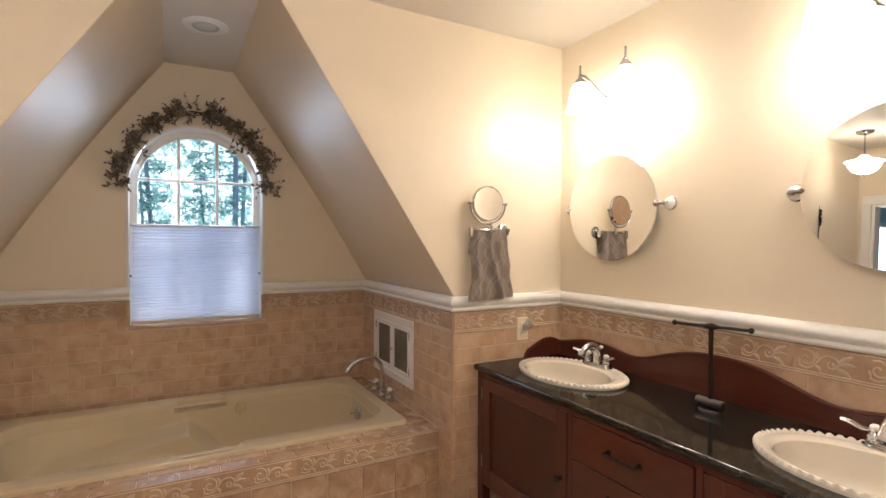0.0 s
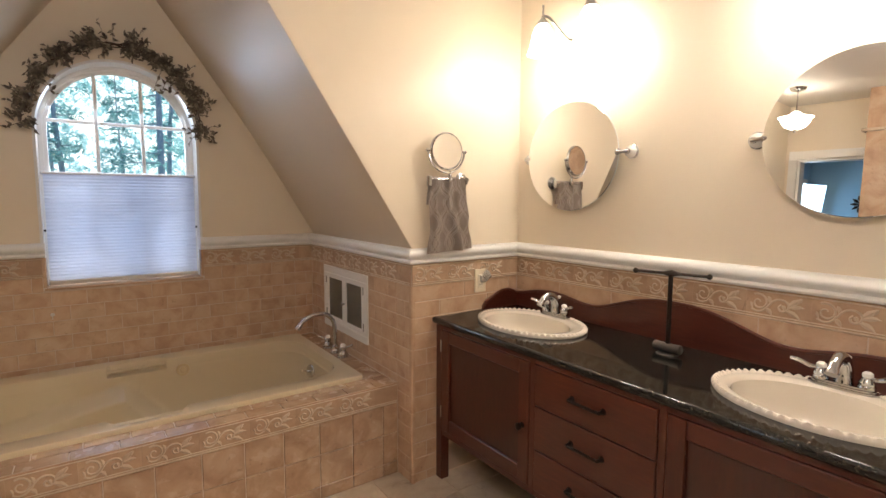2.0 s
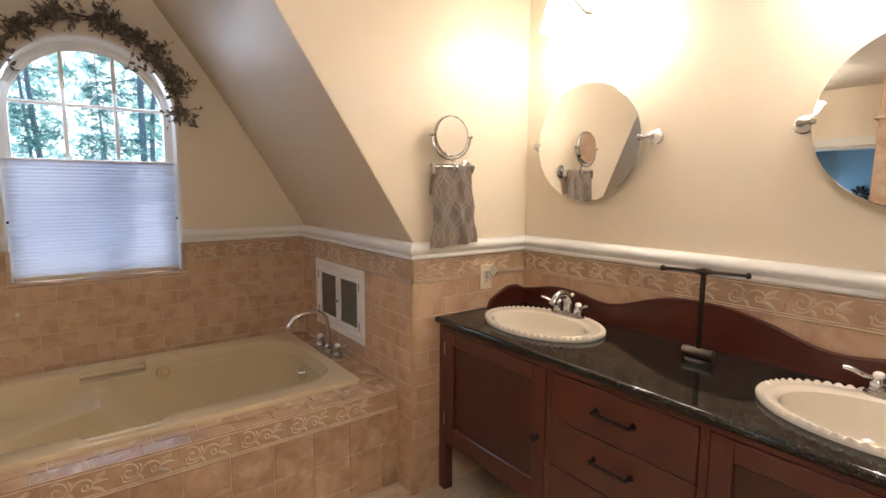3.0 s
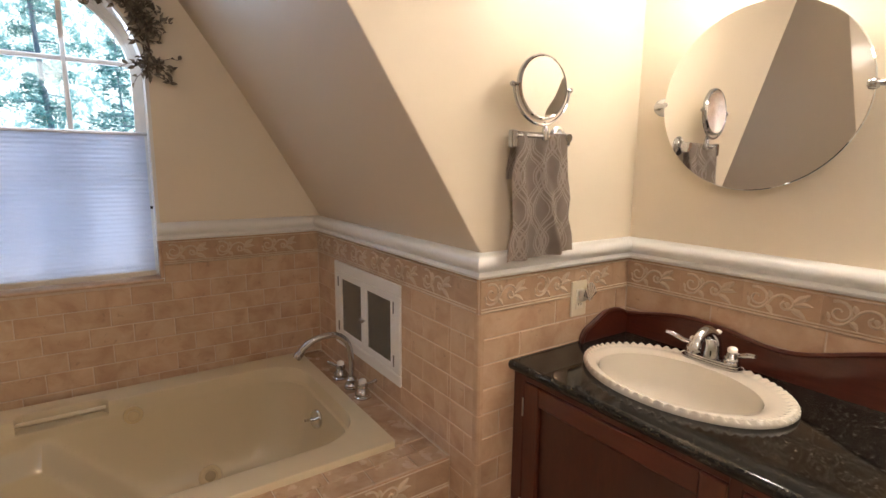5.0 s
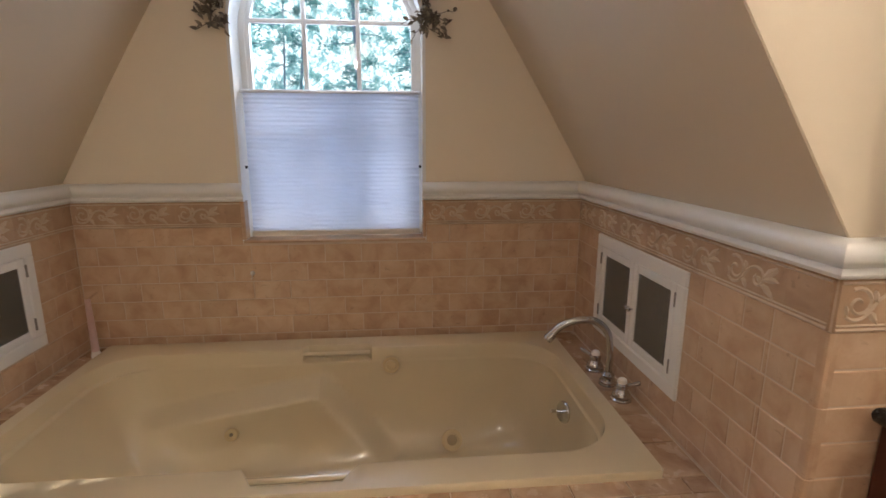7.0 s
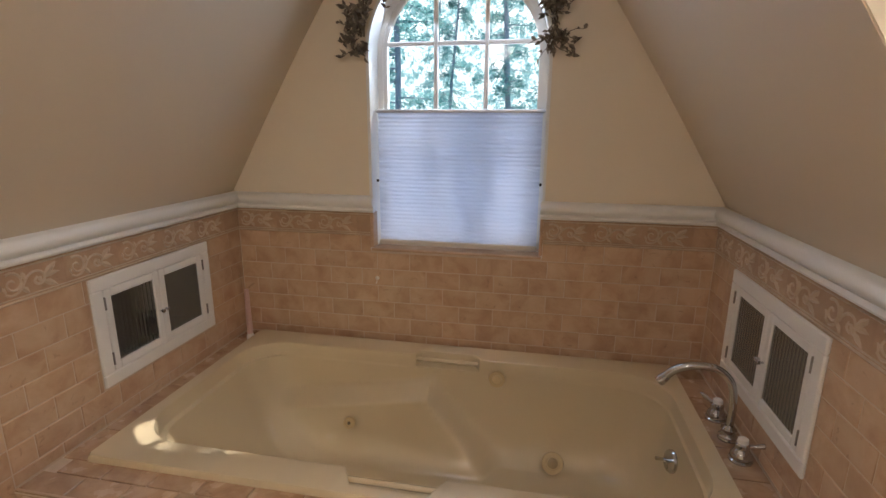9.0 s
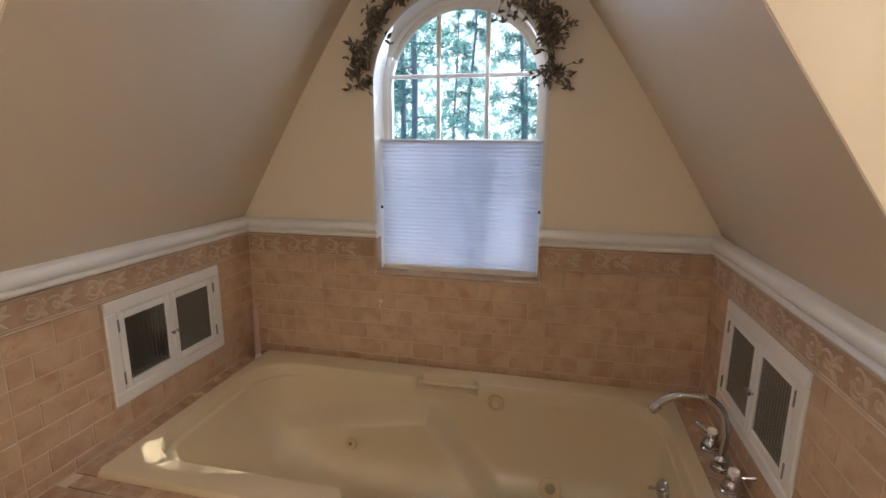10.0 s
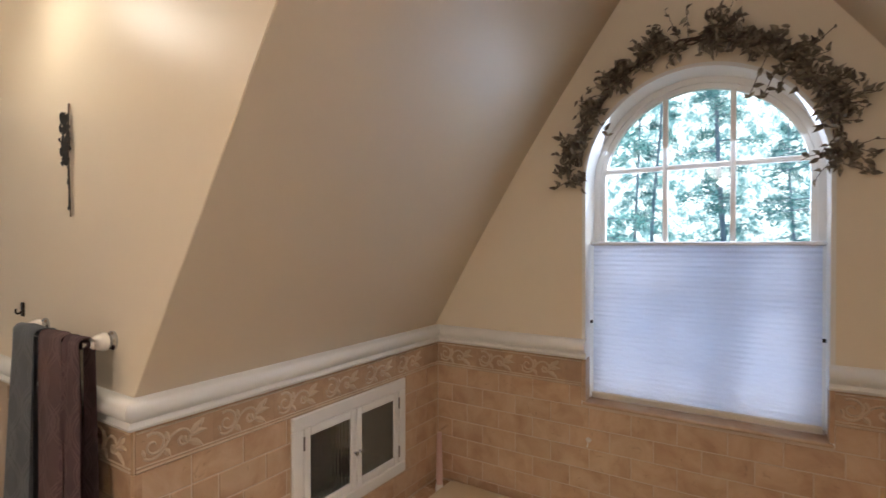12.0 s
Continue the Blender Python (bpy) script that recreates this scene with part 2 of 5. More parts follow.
setting("alcove_wall_east", holed(XR, XR + T, YT + 0.012, YW, 0, ZR1, HOLE_E), M_WALL, "low side wall of the bath alcove")
setting("alcove_wall_west", holed(XL - T, XL, YT + 0.012, YW, 0, ZR1, HOLE_W), M_WALL, "low side wall of the bath alcove")


def slope(side):
    """The sloping ceiling: straight at the front edge, bowed slightly outwards at the gable."""
    bm = bmesh.new()
    nz, ny, grids = 20, 14, []
    for d in (0, T):
        rows = []
        for j in range(ny + 1):
            v = j / ny
            y = YT + 0.002 + (YW + 0.02 - YT) * v
            row = []
            for k in range(nz + 1):
                f = k / nz
                z = ZR1 + (CEIL + 0.02 - ZR1) * f
                bow = 0.036 * v * v * math.sin(math.pi * min(1.0, f)) + 0.012 * v ** 3 * (1 - f) ** 4
                row.append(bm.verts.new((line_x(z, side) + side * (bow + d), y, z)))
            rows.append(row)
        grids.append(rows)
    for g in grids:
        for p, q in zip(g, g[1:]):
            for k in range(nz):
                bm.faces.new((p[k], p[k + 1], q[k + 1], q[k]))
    for e in (0, ny):
        p, q = grids[0][e], grids[1][e]
        for k in range(nz):
            bm.faces.new((p[k], p[k + 1], q[k + 1], q[k]))
    return bm


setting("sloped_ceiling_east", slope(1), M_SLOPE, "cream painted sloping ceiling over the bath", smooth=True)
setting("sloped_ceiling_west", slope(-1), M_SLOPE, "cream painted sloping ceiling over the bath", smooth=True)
setting("ceiling", box((ROOM_W - T, ROOM_S - T, CEIL), (XM + T, YW + 0.3, CEIL + 0.1)), M_CEIL, "off-white painted flat ceiling")
setting("floor", box((-6.0, ROOM_S - T, -0.1), (XM + T, YW + 0.3, -0.004)), M_GROUT, "grout bed under beige stone floor tiles")

WC, WR, WT = (WIN_L + WIN_R) / 2, (WIN_R - WIN_L) / 2, 0.16
arch = [(WC + WR * math.cos(math.pi * k / 32), SPRING + WR * math.sin(math.pi * k / 32)) for k in range(33)]
bm = bmesh.new()
prism([(XL - T, 0), (XR + T, 0), (XR + T, SILL), (XL - T, SILL)], "y", YW, YW + WT, bm)
prism([(XL - T, SILL), (WIN_L, SILL), (WIN_L, SPRING), (WIN_L, CEIL), (XL - T, CEIL)], "y", YW, YW + WT, bm)
prism([(WIN_R, SILL), (XR + T, SILL), (XR + T, CEIL), (WIN_R, CEIL), (WIN_R, SPRING)], "y", YW, YW + WT, bm)
for a, b in zip(arch, arch[1:]):
    prism([a, b, (b[0], CEIL), (a[0], CEIL)], "y", YW, YW + WT, bm)
bmesh.ops.remove_doubles(bm, verts=bm.verts, dist=1e-5)
setting("wall_window", bm, M_WALL, "cream painted gable wall with an arched window")


def sweep(path, profile, bm=None):
    """A moulding along a level line of (x, y); the profile is (distance to the left of the line, z)."""
    bm = bm or bmesh.new()
    p = [Vector((*q, 0)) for q in path]
    rows = []
    for i, q in enumerate(p):
        a = (q - p[i - 1]).normalized() if i else (p[1] - q).normalized()
        b = (p[i + 1] - q).normalized() if i < len(p) - 1 else a
        na, nb = Vector((-a.y, a.x, 0)), Vector((-b.y, b.x, 0))
        m = (na + nb).normalized()
        m /= max(0.3, m.dot(na))
        rows.append([bm.verts.new(q + m * d + Vector((0, 0, z))) for d, z in profile])
    n = len(profile)
    for r, s in zip(rows, rows[1:]):
        for k in range(n):
            bm.faces.new((r[k], r[(k + 1) % n], s[(k + 1) % n], s[k]))
    bm.faces.new(rows[0])
    bm.faces.new(rows[-1][::-1])
    return bm


RAIL = [(0, ZR1), (0.012, ZR1), (0.024, 1.161), (0.033, 1.152), (0.038, 1.141), (0.037, 1.130), (0.030, 1.121), (0.021, 1.116), (0.016, 1.111), (0.022, 1.107), (0.026, 1.101), (0.024, 1.095), (0.014, 1.090), (0, 1.090)]
RUN_EAST = [(XM, -1.2), (XM, YT), (XR, YT), (XR, YW), (WIN_R - 0.016, YW)]
RUN_WEST = [(WIN_L + 0.018, YW), (XL, YW), (XL, YT), (ROOM_W, YT)]
for run in (RUN_EAST, RUN_WEST):
    setting("chair_rail", sweep(run, RAIL), M_TRIM, "white painted moulded chair rail above the tile", smooth=True)

# grout beds behind the wall tiles
BED = 0.004
bed = {}
LB = "pale grout behind beige stone wall tiles"
bed["mirror"] = setting("wainscot_bed_mirror", box((XM - BED, -1.2, 0), (XM, YT - BED, ZR0)), M_GROUT, LB)
bed["towel"] = setting("wainscot_bed_towel", box((XR - BED, YT - BED, 0), (XM, YT, ZR0)), M_GROUT, LB)
bed["towel_west"] = setting("wainscot_bed_towel_west", box((ROOM_W, YT - BED, 0), (XL + BED, YT, ZR0)), M_GROUT, LB)
bed["east"] = setting("wainscot_bed_east", holed(XR - BED, XR, YT, YW, 0, ZR0, HOLE_E), M_GROUT, LB)
bed["west"] = setting("wainscot_bed_west", holed(XL, XL + BED, YT, YW, 0, ZR0, HOLE_W), M_GROUT, LB)
bm = box((XL + BED, YW - BED, 0), (XR - BED, YW, SILL - 0.002))
add_box(bm, (XL + BED, YW - BED, SILL - 0.002), (WIN_L, YW, ZR0))
add_box(bm, (WIN_R, YW - BED, SILL - 0.002), (XR - BED, YW, ZR0))
bed["window"] = setting("wainscot_bed_window", bm, M_GROUT, "pale grout behind beige stone wall tiles")

# ---- window ----
for x0, x1 in ((WIN_L, WIN_L + 0.016), (WIN_R - 0.014, WIN_R)):
    setting("window_jamb_tile", box((x0, YW - 0.010, SILL + 0.012), (x1, YW + 0.045, ZR0), 0.002), M_TILE, "beige stone edging inside the window opening")
window = thing("window_1", "arched white window with six panes above a drawn-up pleated shade", "window", at=(WC, YW + 0.1, SILL))
window["kind"] = "structure"


def arch_line(r, z0, n=40, grow=0.0):
    """The outline of the arched opening, shrunk by r; from the lower left over the top to the lower right."""
    a = [(WC - WR + r, z0)]
    a += [(WC - (WR - r) * math.cos(math.pi * k / n), SPRING + (WR - r) * math.sin(math.pi * k / n)) for k in range(n + 1)]
    return a + [(WC + WR - r, z0)]


def arch_ring(r0, r1, z0, y0, y1, bm=None):
    """A frame that follows the arch, between two insets, from y0 to y1."""
    bm = bm or bmesh.new()
    o, i = arch_line(r0, z0), arch_line(r1, z0)
    rows = [[bm.verts.new((x, y, z)) for x, z in line] for line, y in ((o, y0), (i, y0), (i, y1), (o, y1))]
    for k in range(len(o) - 1):
        for a in range(4):
            b = (a + 1) % 4
            bm.faces.new((rows[a][k], rows[a][k + 1], rows[b][k + 1], rows[b][k]))
    for k in (0, -1):
        bm.faces.new([rows[a][k] for a in range(4)])
    return bm


part("reveal", arch_ring(-0.001, 0.012, SILL, YW - 0.004, YW + WT - 0.02), M_TRIM, window, "white painted arched reveal", smooth=True)
bm = arch_ring(0.012, 0.034, SILL + 0.02, 3.585, 3.625)
arch_ring(0.034, 0.052, SILL + 0.02, 3.595, 3.62, bm)
add_box(bm, (WIN_L + 0.012, 3.585, SILL + 0.01), (WIN_R - 0.012, 3.625, SILL + 0.045), 0.003)
part("window_frame", bm, M_TRIM, window, smooth=True)
part("window_sill", box((WIN_L + 0.002, YW - 0.012, SILL - 0.002), (WIN_R - 0.002, YW + WT - 0.02, SILL + 0.010), 0.004), M_TILE, window, "narrow stone sill")
GL, GR = WIN_L + 0.052, WIN_R - 0.052
gw = (GR - GL) / 3
for i in (1, 2):
    x = GL + gw * i
    top = SPRING + math.sqrt(max(0, (WR - 0.05) ** 2 - (x - WC) ** 2))
    part("muntin", box((x - 0.009, 3.592, SILL + 0.04), (x + 0.009, 3.612, top), 0.003), M_TRIM, window)
part("muntin", box((GL, 3.594, 1.801), (GR, 3.610, 1.820), 0.003), M_TRIM, window)
part("muntin", box((GL, 3.594, 1.37), (GR, 3.610, 1.39), 0.003), M_TRIM, window)
for i in range(3):
    for z0, z1 in ((SILL + 0.045, 1.37), (1.39, 1.803), (1.818, None)):
        a, b = GL + gw * i + 0.006, GL + gw * (i + 1) - 0.006
        if z1:
            pts = [(a, z0), (b, z0), (b, z1), (a, z1)]
        else:
            pts = [(a, z0), (b, z0)] + [(b + (a - b) * k / 8, SPRING + math.sqrt(max(0.0, (WR - 0.046) ** 2 - (b + (a - b) * k / 8 - WC) ** 2))) for k in range(9)]
            pts = [p for k, p in enumerate(pts) if k < 2 or p[1] > z0 + 0.004]
        pane = part("pane", prism(pts, "y", 3.600, 3.604), M_PANE, window)
        pane.visible_shadow = False

shade = thing("window_shade", "white pleated cellular shade covering the lower half of the window", "window shade", at=(WC, 3.53, 0.945))


def cloth_light(name, c, share):
    n = Nodes(name)
    out = n.t.nodes["Material Output"]
    tl = n.add("BsdfTranslucent", Color=(*c, 1))
    df = n.add("BsdfDiffuse", Color=(*c, 1))
    ms = n.add("MixShader", Fac=share)
    n.link(df.outputs[0], ms.inputs[1]), n.link(tl.outputs[0], ms.inputs[2])
    n.link(ms.outputs[0], out.inputs[0])
    return n.m


M_SHADECLOTH = cloth_light("pleated_shade_cloth", (0.68, 0.71, 0.79), 0.52)
bm = bmesh.new()
ZS0, ZS1, PLEATS = 0.955, 1.522, 32
rows = []
for k in range(2 * PLEATS + 1):
    z = ZS0 + (ZS1 - ZS0) * k / (2 * PLEATS)
    y = 3.527 + (0.0032 if k % 2 else 0.0)
    rows.append([bm.verts.new((x, y, z)) for x in (WIN_L + 0.026, WIN_R - 0.026)])
for a, b in zip(rows, rows[1:]):
    bm.faces.new((a[0], a[1], b[1], b[0]))
part("cloth", bm, M_SHADECLOTH, shade)
bm = bmesh.new()
rows = [[bm.verts.new((x, 3.566, ZS0 + (ZS1 - ZS0) * k / (2 * PLEATS))) for x in (WIN_L + 0.026, WIN_R - 0.026)] for k in range(2 * PLEATS + 1)]
for a, b in zip(rows, rows[1:]):
    bm.faces.new((a[0], a[1], b[1], b[0]))
part("back_cloth", bm, M_SHADECLOTH, shade)
part("top_rail", box((WIN_L + 0.016, 3.518, ZS1), (WIN_R - 0.016, 3.572, ZS1 + 0.014), 0.003), metal("shade_rail_grey", (0.55, 0.55, 0.56), 0.4), shade, "grey aluminium rail")
part("bottom_rail", box((WIN_L + 0.024, 3.515, 0.934), (WIN_R - 0.024, 3.545, 0.957), 0.004), Nodes("shade_bottom_rail").color((0.70, 0.62, 0.50)).set(Roughness=0.4).m, shade, "cream bottom rail")
for x in (WIN_L + 0.02, WIN_R - 0.02):
    part("guide_cord", tube([(x, 3.53, SILL + 0.012), (x, 3.53, 1.53)], 0.0012, 5), M_TRIM, shade)
    part("cord_clip", box((x - 0.006, 3.522, 1.22), (x + 0.004, 3.534, 1.232), 0.002), M_BLACK, shade)

# ---- wreath of dried leaves over the window ----
M_TWIG = Nodes("dried_twig_bark").color((0.10, 0.065, 0.04)).set(Roughness=0.8).m
n_ = Nodes("dried_leaf")
n_.color(n_.ramp(n_.noise(30, 3), [(0.3, (0.075, 0.055, 0.038)), (0.52, (0.20, 0.16, 0.11)), (0.70, (0.46, 0.39, 0.28))])).set(Roughness=0.6)
M_LEAF = n_.m


def leaf(bm, at, d, up, size):
    """A folded pointed leaf that starts at a point and points along d."""
    d, up = d.normalized(), up.normalized()
    s = d.cross(up).normalized()
    n = s.cross(d).normalized()
    v = [bm.verts.new(at + d * (size * a) + s * (size * b) + n * (size * c)) for a, b, c in
         ((0, 0, 0), (0.32, 0.27, 0.16), (0.72, 0.20, 0.10), (1.12, 0.03, -0.22), (0.72, -0.20, 0.10), (0.32, -0.27, 0.16), (0.5, 0, -0.05))]
    for i in range(6):
        bm.faces.new((v[i], v[(i + 1) % 6], v[6]))


wreath = thing("leaf_garland", "arched garland of dried brown leaves and twigs hung over the window", "garland", at=(WC, YW, SPRING))
rg = random.Random(4)
twigs, leaves = bmesh.new(), bmesh.new()
R0 = 0.408


def on_arc(a, r=0.0, out=0.03):
    return Vector((WC - 0.004 + (R0 + r) * 0.955 * math.cos(a), YW - out, SPRING + 0.052 + (R0 + r) * math.sin(a) * 0.99))


for k in range(5):
    tube([on_arc(radians(2 + 176 * i / 30), 0.012 * math.sin(i * 1.3 + k * 2), 0.012 + 0.008 * math.sin(i * 0.9 + k)) for i in range(31)], 0.003, 5, twigs)
for k in range(250):
    a = radians(rg.uniform(-2, 182))
    a -= 0.055 * math.sin(a * 17 + 0.6)
    bulge = 0.95 + 0.65 * max(0, math.cos((a - radians(88)) * 5)) * (abs(a - 1.54) < 0.32) + (0.45 if a < 0.9 else 0)
    tang = 1 if a < math.pi / 2 else -1
    base = on_arc(a, rg.uniform(-0.025, 0.02))
    outd = Vector((math.cos(a), 0, math.sin(a)))
    td = Vector((math.sin(a), 0, -math.cos(a))) * tang
    d = (td * rg.uniform(0.0, 1.0) + outd * rg.uniform(-0.5, 0.9) + Vector((0, -rg.uniform(0.0, 0.6), 0))).normalized()
    length = rg.uniform(0.025, 0.080) * bulge
    pts = [base + d * (length * t / 4) + Vector((0, 0, 0.006 * math.sin(t * 1.7 + k))) for t in range(5)]
    tube(pts, 0.0012, 4, twigs)
    for j in range(rg.randint(5, 9)):
        at = pts[min(4, 1 + j % 4)]
        dd = Vector((rg.gauss(0, 1), rg.gauss(-0.3, 0.7), rg.gauss(0, 1))).normalized()
        if at.y + dd.y * 0.03 > YW - 0.003:
            dd.y = -abs(dd.y)
        leaf(leaves, at, dd, Vector((rg.gauss(0, 0.6), -1, rg.gauss(0, 0.6))), rg.uniform(0.013, 0.034))
for a0, ln in ((176, 0.08), (184, 0.09), (2, 0.09), (-6, 0.08), (55, 0.14), (48, 0.12), (150, 0.09)):
    a = radians(a0)
    base = on_arc(a, -0.01)
    inn = Vector((-math.cos(a), -0.25, -0.5 - math.sin(a)))if 20 < a0 < 160 else Vector((math.copysign(1, math.cos(a)), -0.15, -0.25))
    pts = [base + inn.normalized() * (ln * t / 5) + Vector((0, 0, -0.02 * (t / 5) ** 2)) for t in range(6)]
    tube(pts, 0.0015, 4, twigs)
    for t in (2, 3, 4, 5, 5, 5):
        leaf(leaves, pts[t], Vector((rg.gauss(0, 1), -abs(rg.gauss(0, 0.5)), rg.gauss(0, 1))), Vector((0.2, -1, 0.1)), rg.uniform(0.016, 0.03))
part("twig", twigs, M_TWIG, wreath, "thin brown twigs")
part("leaves", leaves, M_LEAF, wreath, "curled dark olive-brown leaves")

# ---- bath deck ----
bm = box((XL, APRON, 0), (XR, TUB_F + 0.02, 0.30))
add_box(bm, (XL, TUB_F + 0.02, 0), (TUB_L + 0.02, YW - BED, 0.30))
add_box(bm, (TUB_R - 0.02, TUB_F + 0.02, 0), (XR, YW - BED, 0.30))
add_box(bm, (TUB_L + 0.02, TUB_B - 0.02, 0), (TUB_R - 0.02, YW - BED, 0.30))
deck = setting("tub_deck", bm, M_GROUT, "grout bed of the tiled tub deck")
bm = box((XL, APRON, 0.30), (XR, TUB_F + 0.02, DECK - 0.006))
add_box(bm, (XL, TUB_F + 0.02, 0.30), (TUB_L + 0.02, YW - BED, DECK - 0.006))
add_box(bm, (TUB_R - 0.02, TUB_F + 0.02, 0.30), (XR, YW - BED, DECK - 0.006))
add_box(bm, (TUB_L + 0.02, TUB_B - 0.02, 0.30), (TUB_R - 0.02, YW - BED, DECK - 0.006))
deck_top = setting("tub_deck_top", bm, M_GROUT, "grout bed of the tiled tub deck")

# ---- bathtub ----
tub = thing("bathtub", "biscuit acrylic whirlpool bathtub with moulded armrest set in a tiled deck", "bathtub", at=(0.04, 2.94, DECK))
CXT, CYT = (TUB_L + TUB_R) / 2, (TUB_F + TUB_B) / 2
IN_L, IN_R, IN_F, IN_B = -0.855, 0.925, 2.560, 3.315


def step(x, a, b):
    t = min(1, max(0, (x - a) / (b - a)))
    return t * t * (3 - 2 * t)


def angles():
    out = []
    for k in range(88):
        out.append((IN_L + (IN_R - IN_L) * (k + 0.5) / 88, IN_F))
    for k in range(34):
        out.append((IN_R, IN_F + (IN_B - IN_F) * (k + 0.5) / 34))
    for k in range(88):
        out.append((IN_R - (IN_R - IN_L) * (k + 0.5) / 88, IN_B))
    for k in range(34):
        out.append((IN_L, IN_B - (IN_B - IN_F) * (k + 0.5) / 34))
    return out


def rounded(x, y, l, r, f, b, rad):
    """Moves a point of the rectangle's edge onto the same rectangle with round corners."""
    cx, cy = min(max(x, l + rad), r - rad), min(max(y, f + rad), b - rad)
    d = Vector((x - cx, y - cy))
    if d.length < 1e-6 or (abs(x - cx) < 1e-9 or abs(y - cy) < 1e-9):
        return x, y
    d = d.normalized() * rad
    return cx + d.x, cy + d.y


def ring_at(l, r, f, b, rad, z, notch=0.0, shape=None):
    out = []
    for x0, y0 in angles():
        u, v = (x0 - IN_L) / (IN_R - IN_L), (y0 - IN_F) / (IN_B - IN_F)
        x, y = rounded(l + (r - l) * u, f + (b - f) * v, l, r, f, b, rad)
        if notch:
            if v <= 0:
                y -= 0.07 * notch * step(x, -0.118, -0.075) * (1 - step(x, 0.150, 0.182))
            if v >= 1:
                y += 0.042 * notch * step(x, -0.100, -0.084) * (1 - step(x, 0.162, 0.178))
        p = Vector((x, y, z))
        out.append(shape(p, u, v) if shape else p)
    return out


def moulded(p, u, v):
    """The armrest under the back edge and the bowed front wall."""
    if v > 0.55:
        line = 0.265 + 0.105 * min(1, max(0, (p.x + 0.68) / 0.65)) if p.x < -0.02 else 0.37 - 1.05 * (p.x + 0.02)
        k = 1 - step(p.z, line - 0.034, line + 0.028)
        if p.x > -0.06:
            w = 0.031 + 0.020 * min(1, (p.x + 0.06) / 0.08)
            k = 1 - step(p.z, line - w, line + w)
        k *= step(p.x, -0.78, -0.60) * (1 - step(p.x, 0.24, 0.34)) * step(v, 0.55, 0.95)
        p.y -= 0.105 * k
    return p


rings = [ring_at(TUB_L, TUB_R, TUB_F, TUB_B, 0.006, DECK, 0), ring_at(TUB_L, TUB_R, TUB_F, TUB_B, 0.006, RIM - 0.006, 0),
         ring_at(TUB_L + 0.004, TUB_R - 0.004, TUB_F + 0.004, TUB_B - 0.004, 0.010, RIM, 0),
         ring_at(IN_L - 0.012, IN_R + 0.012, IN_F - 0.012, IN_B + 0.010, 0.19, RIM, 1),
         ring_at(IN_L - 0.003, IN_R + 0.003, IN_F - 0.003, IN_B + 0.003, 0.18, RIM - 0.004, 1),
         ring_at(IN_L, IN_R, IN_F, IN_B, 0.18, RIM - 0.014, 1),
         ring_at(IN_L + 0.003, IN_R - 0.003, IN_F + 0.003, IN_B - 0.003, 0.18, RIM - 0.052, 1),
         ring_at(IN_L + 0.005, IN_R - 0.005, IN_F + 0.003, IN_B - 0.003, 0.18, RIM - 0.058, 0)]
for k in range(1, 97):
    t = k / 96
    z = RIM - 0.058 - (RIM - 0.058 - 0.075) * math.sin(min(1.0, t * 1.0) * math.pi / 2)
    e = t ** 2.4
    rings.append(ring_at(IN_L + 0.02 + 0.13 * t + 0.30 * e, IN_R - 0.01 - 0.05 * t - 0.12 * e, IN_F + 0.01 + 0.03 * t + 0.10 * e, IN_B - 0.005 - 0.03 * t - 0.10 * e, 0.18 - 0.03 * t, z, 0, moulded))
bm = bmesh.new()
vr = [[bm.verts.new(p) for p in r] for r in rings]
nn = len(vr[0])
for a, b in zip(vr, vr[1:]):
    for k in range(nn):
        bm.faces.new((a[k], a[(k + 1) % nn], b[(k + 1) % nn], b[k]))
bm.faces.new(vr[-1])
part("shell", bm, M_TUB, tub, smooth=True)
for y, z in ((IN_F - 0.035, RIM - 0.018), (IN_B + 0.016, RIM - 0.030)):
    part("grab_bar", tube([(-0.112, y, z), (0.178, y, z)], 0.009, 10), M_TUB, tub, "biscuit grab bar", smooth=True)
M_JETTRIM = Nodes("biscuit_jet_plastic").color((0.58, 0.44, 0.24)).set(Roughness=0.3).m
# Shade inside the fittings and socket slots is put into these two colours.
M_DARKISH = Nodes("shaded_jet_plastic").color((0.34, 0.25, 0.13)).set(Roughness=0.4).m
M_DARK = Nodes("dark_recess").color((0.16, 0.12, 0.07)).set(Roughness=0.5).m


def jet(name, at, facing, r, core):
    m = Matrix.Translation(at) @ Vector(facing).to_track_quat("Z", "Y").to_matrix().to_4x4()
    j = part(name, lathe([(r, -0.01), (r, 0.003), (r * 0.92, 0.008), (r * 0.62, 0.008), (r * 0.56, 0.003), (0, 0.003)], 28, m), M_JETTRIM, tub, "round biscuit fitting", smooth=True)
    part("centre", lathe([(core, 0.002), (core, 0.006), (core * 0.6, 0.009), (0, 0.009)], 20, m), M_JETTRIM if r > 0.03 and core < 0.02 else M_DARKISH if r > 0.03 else M_DARK, j, smooth=True)


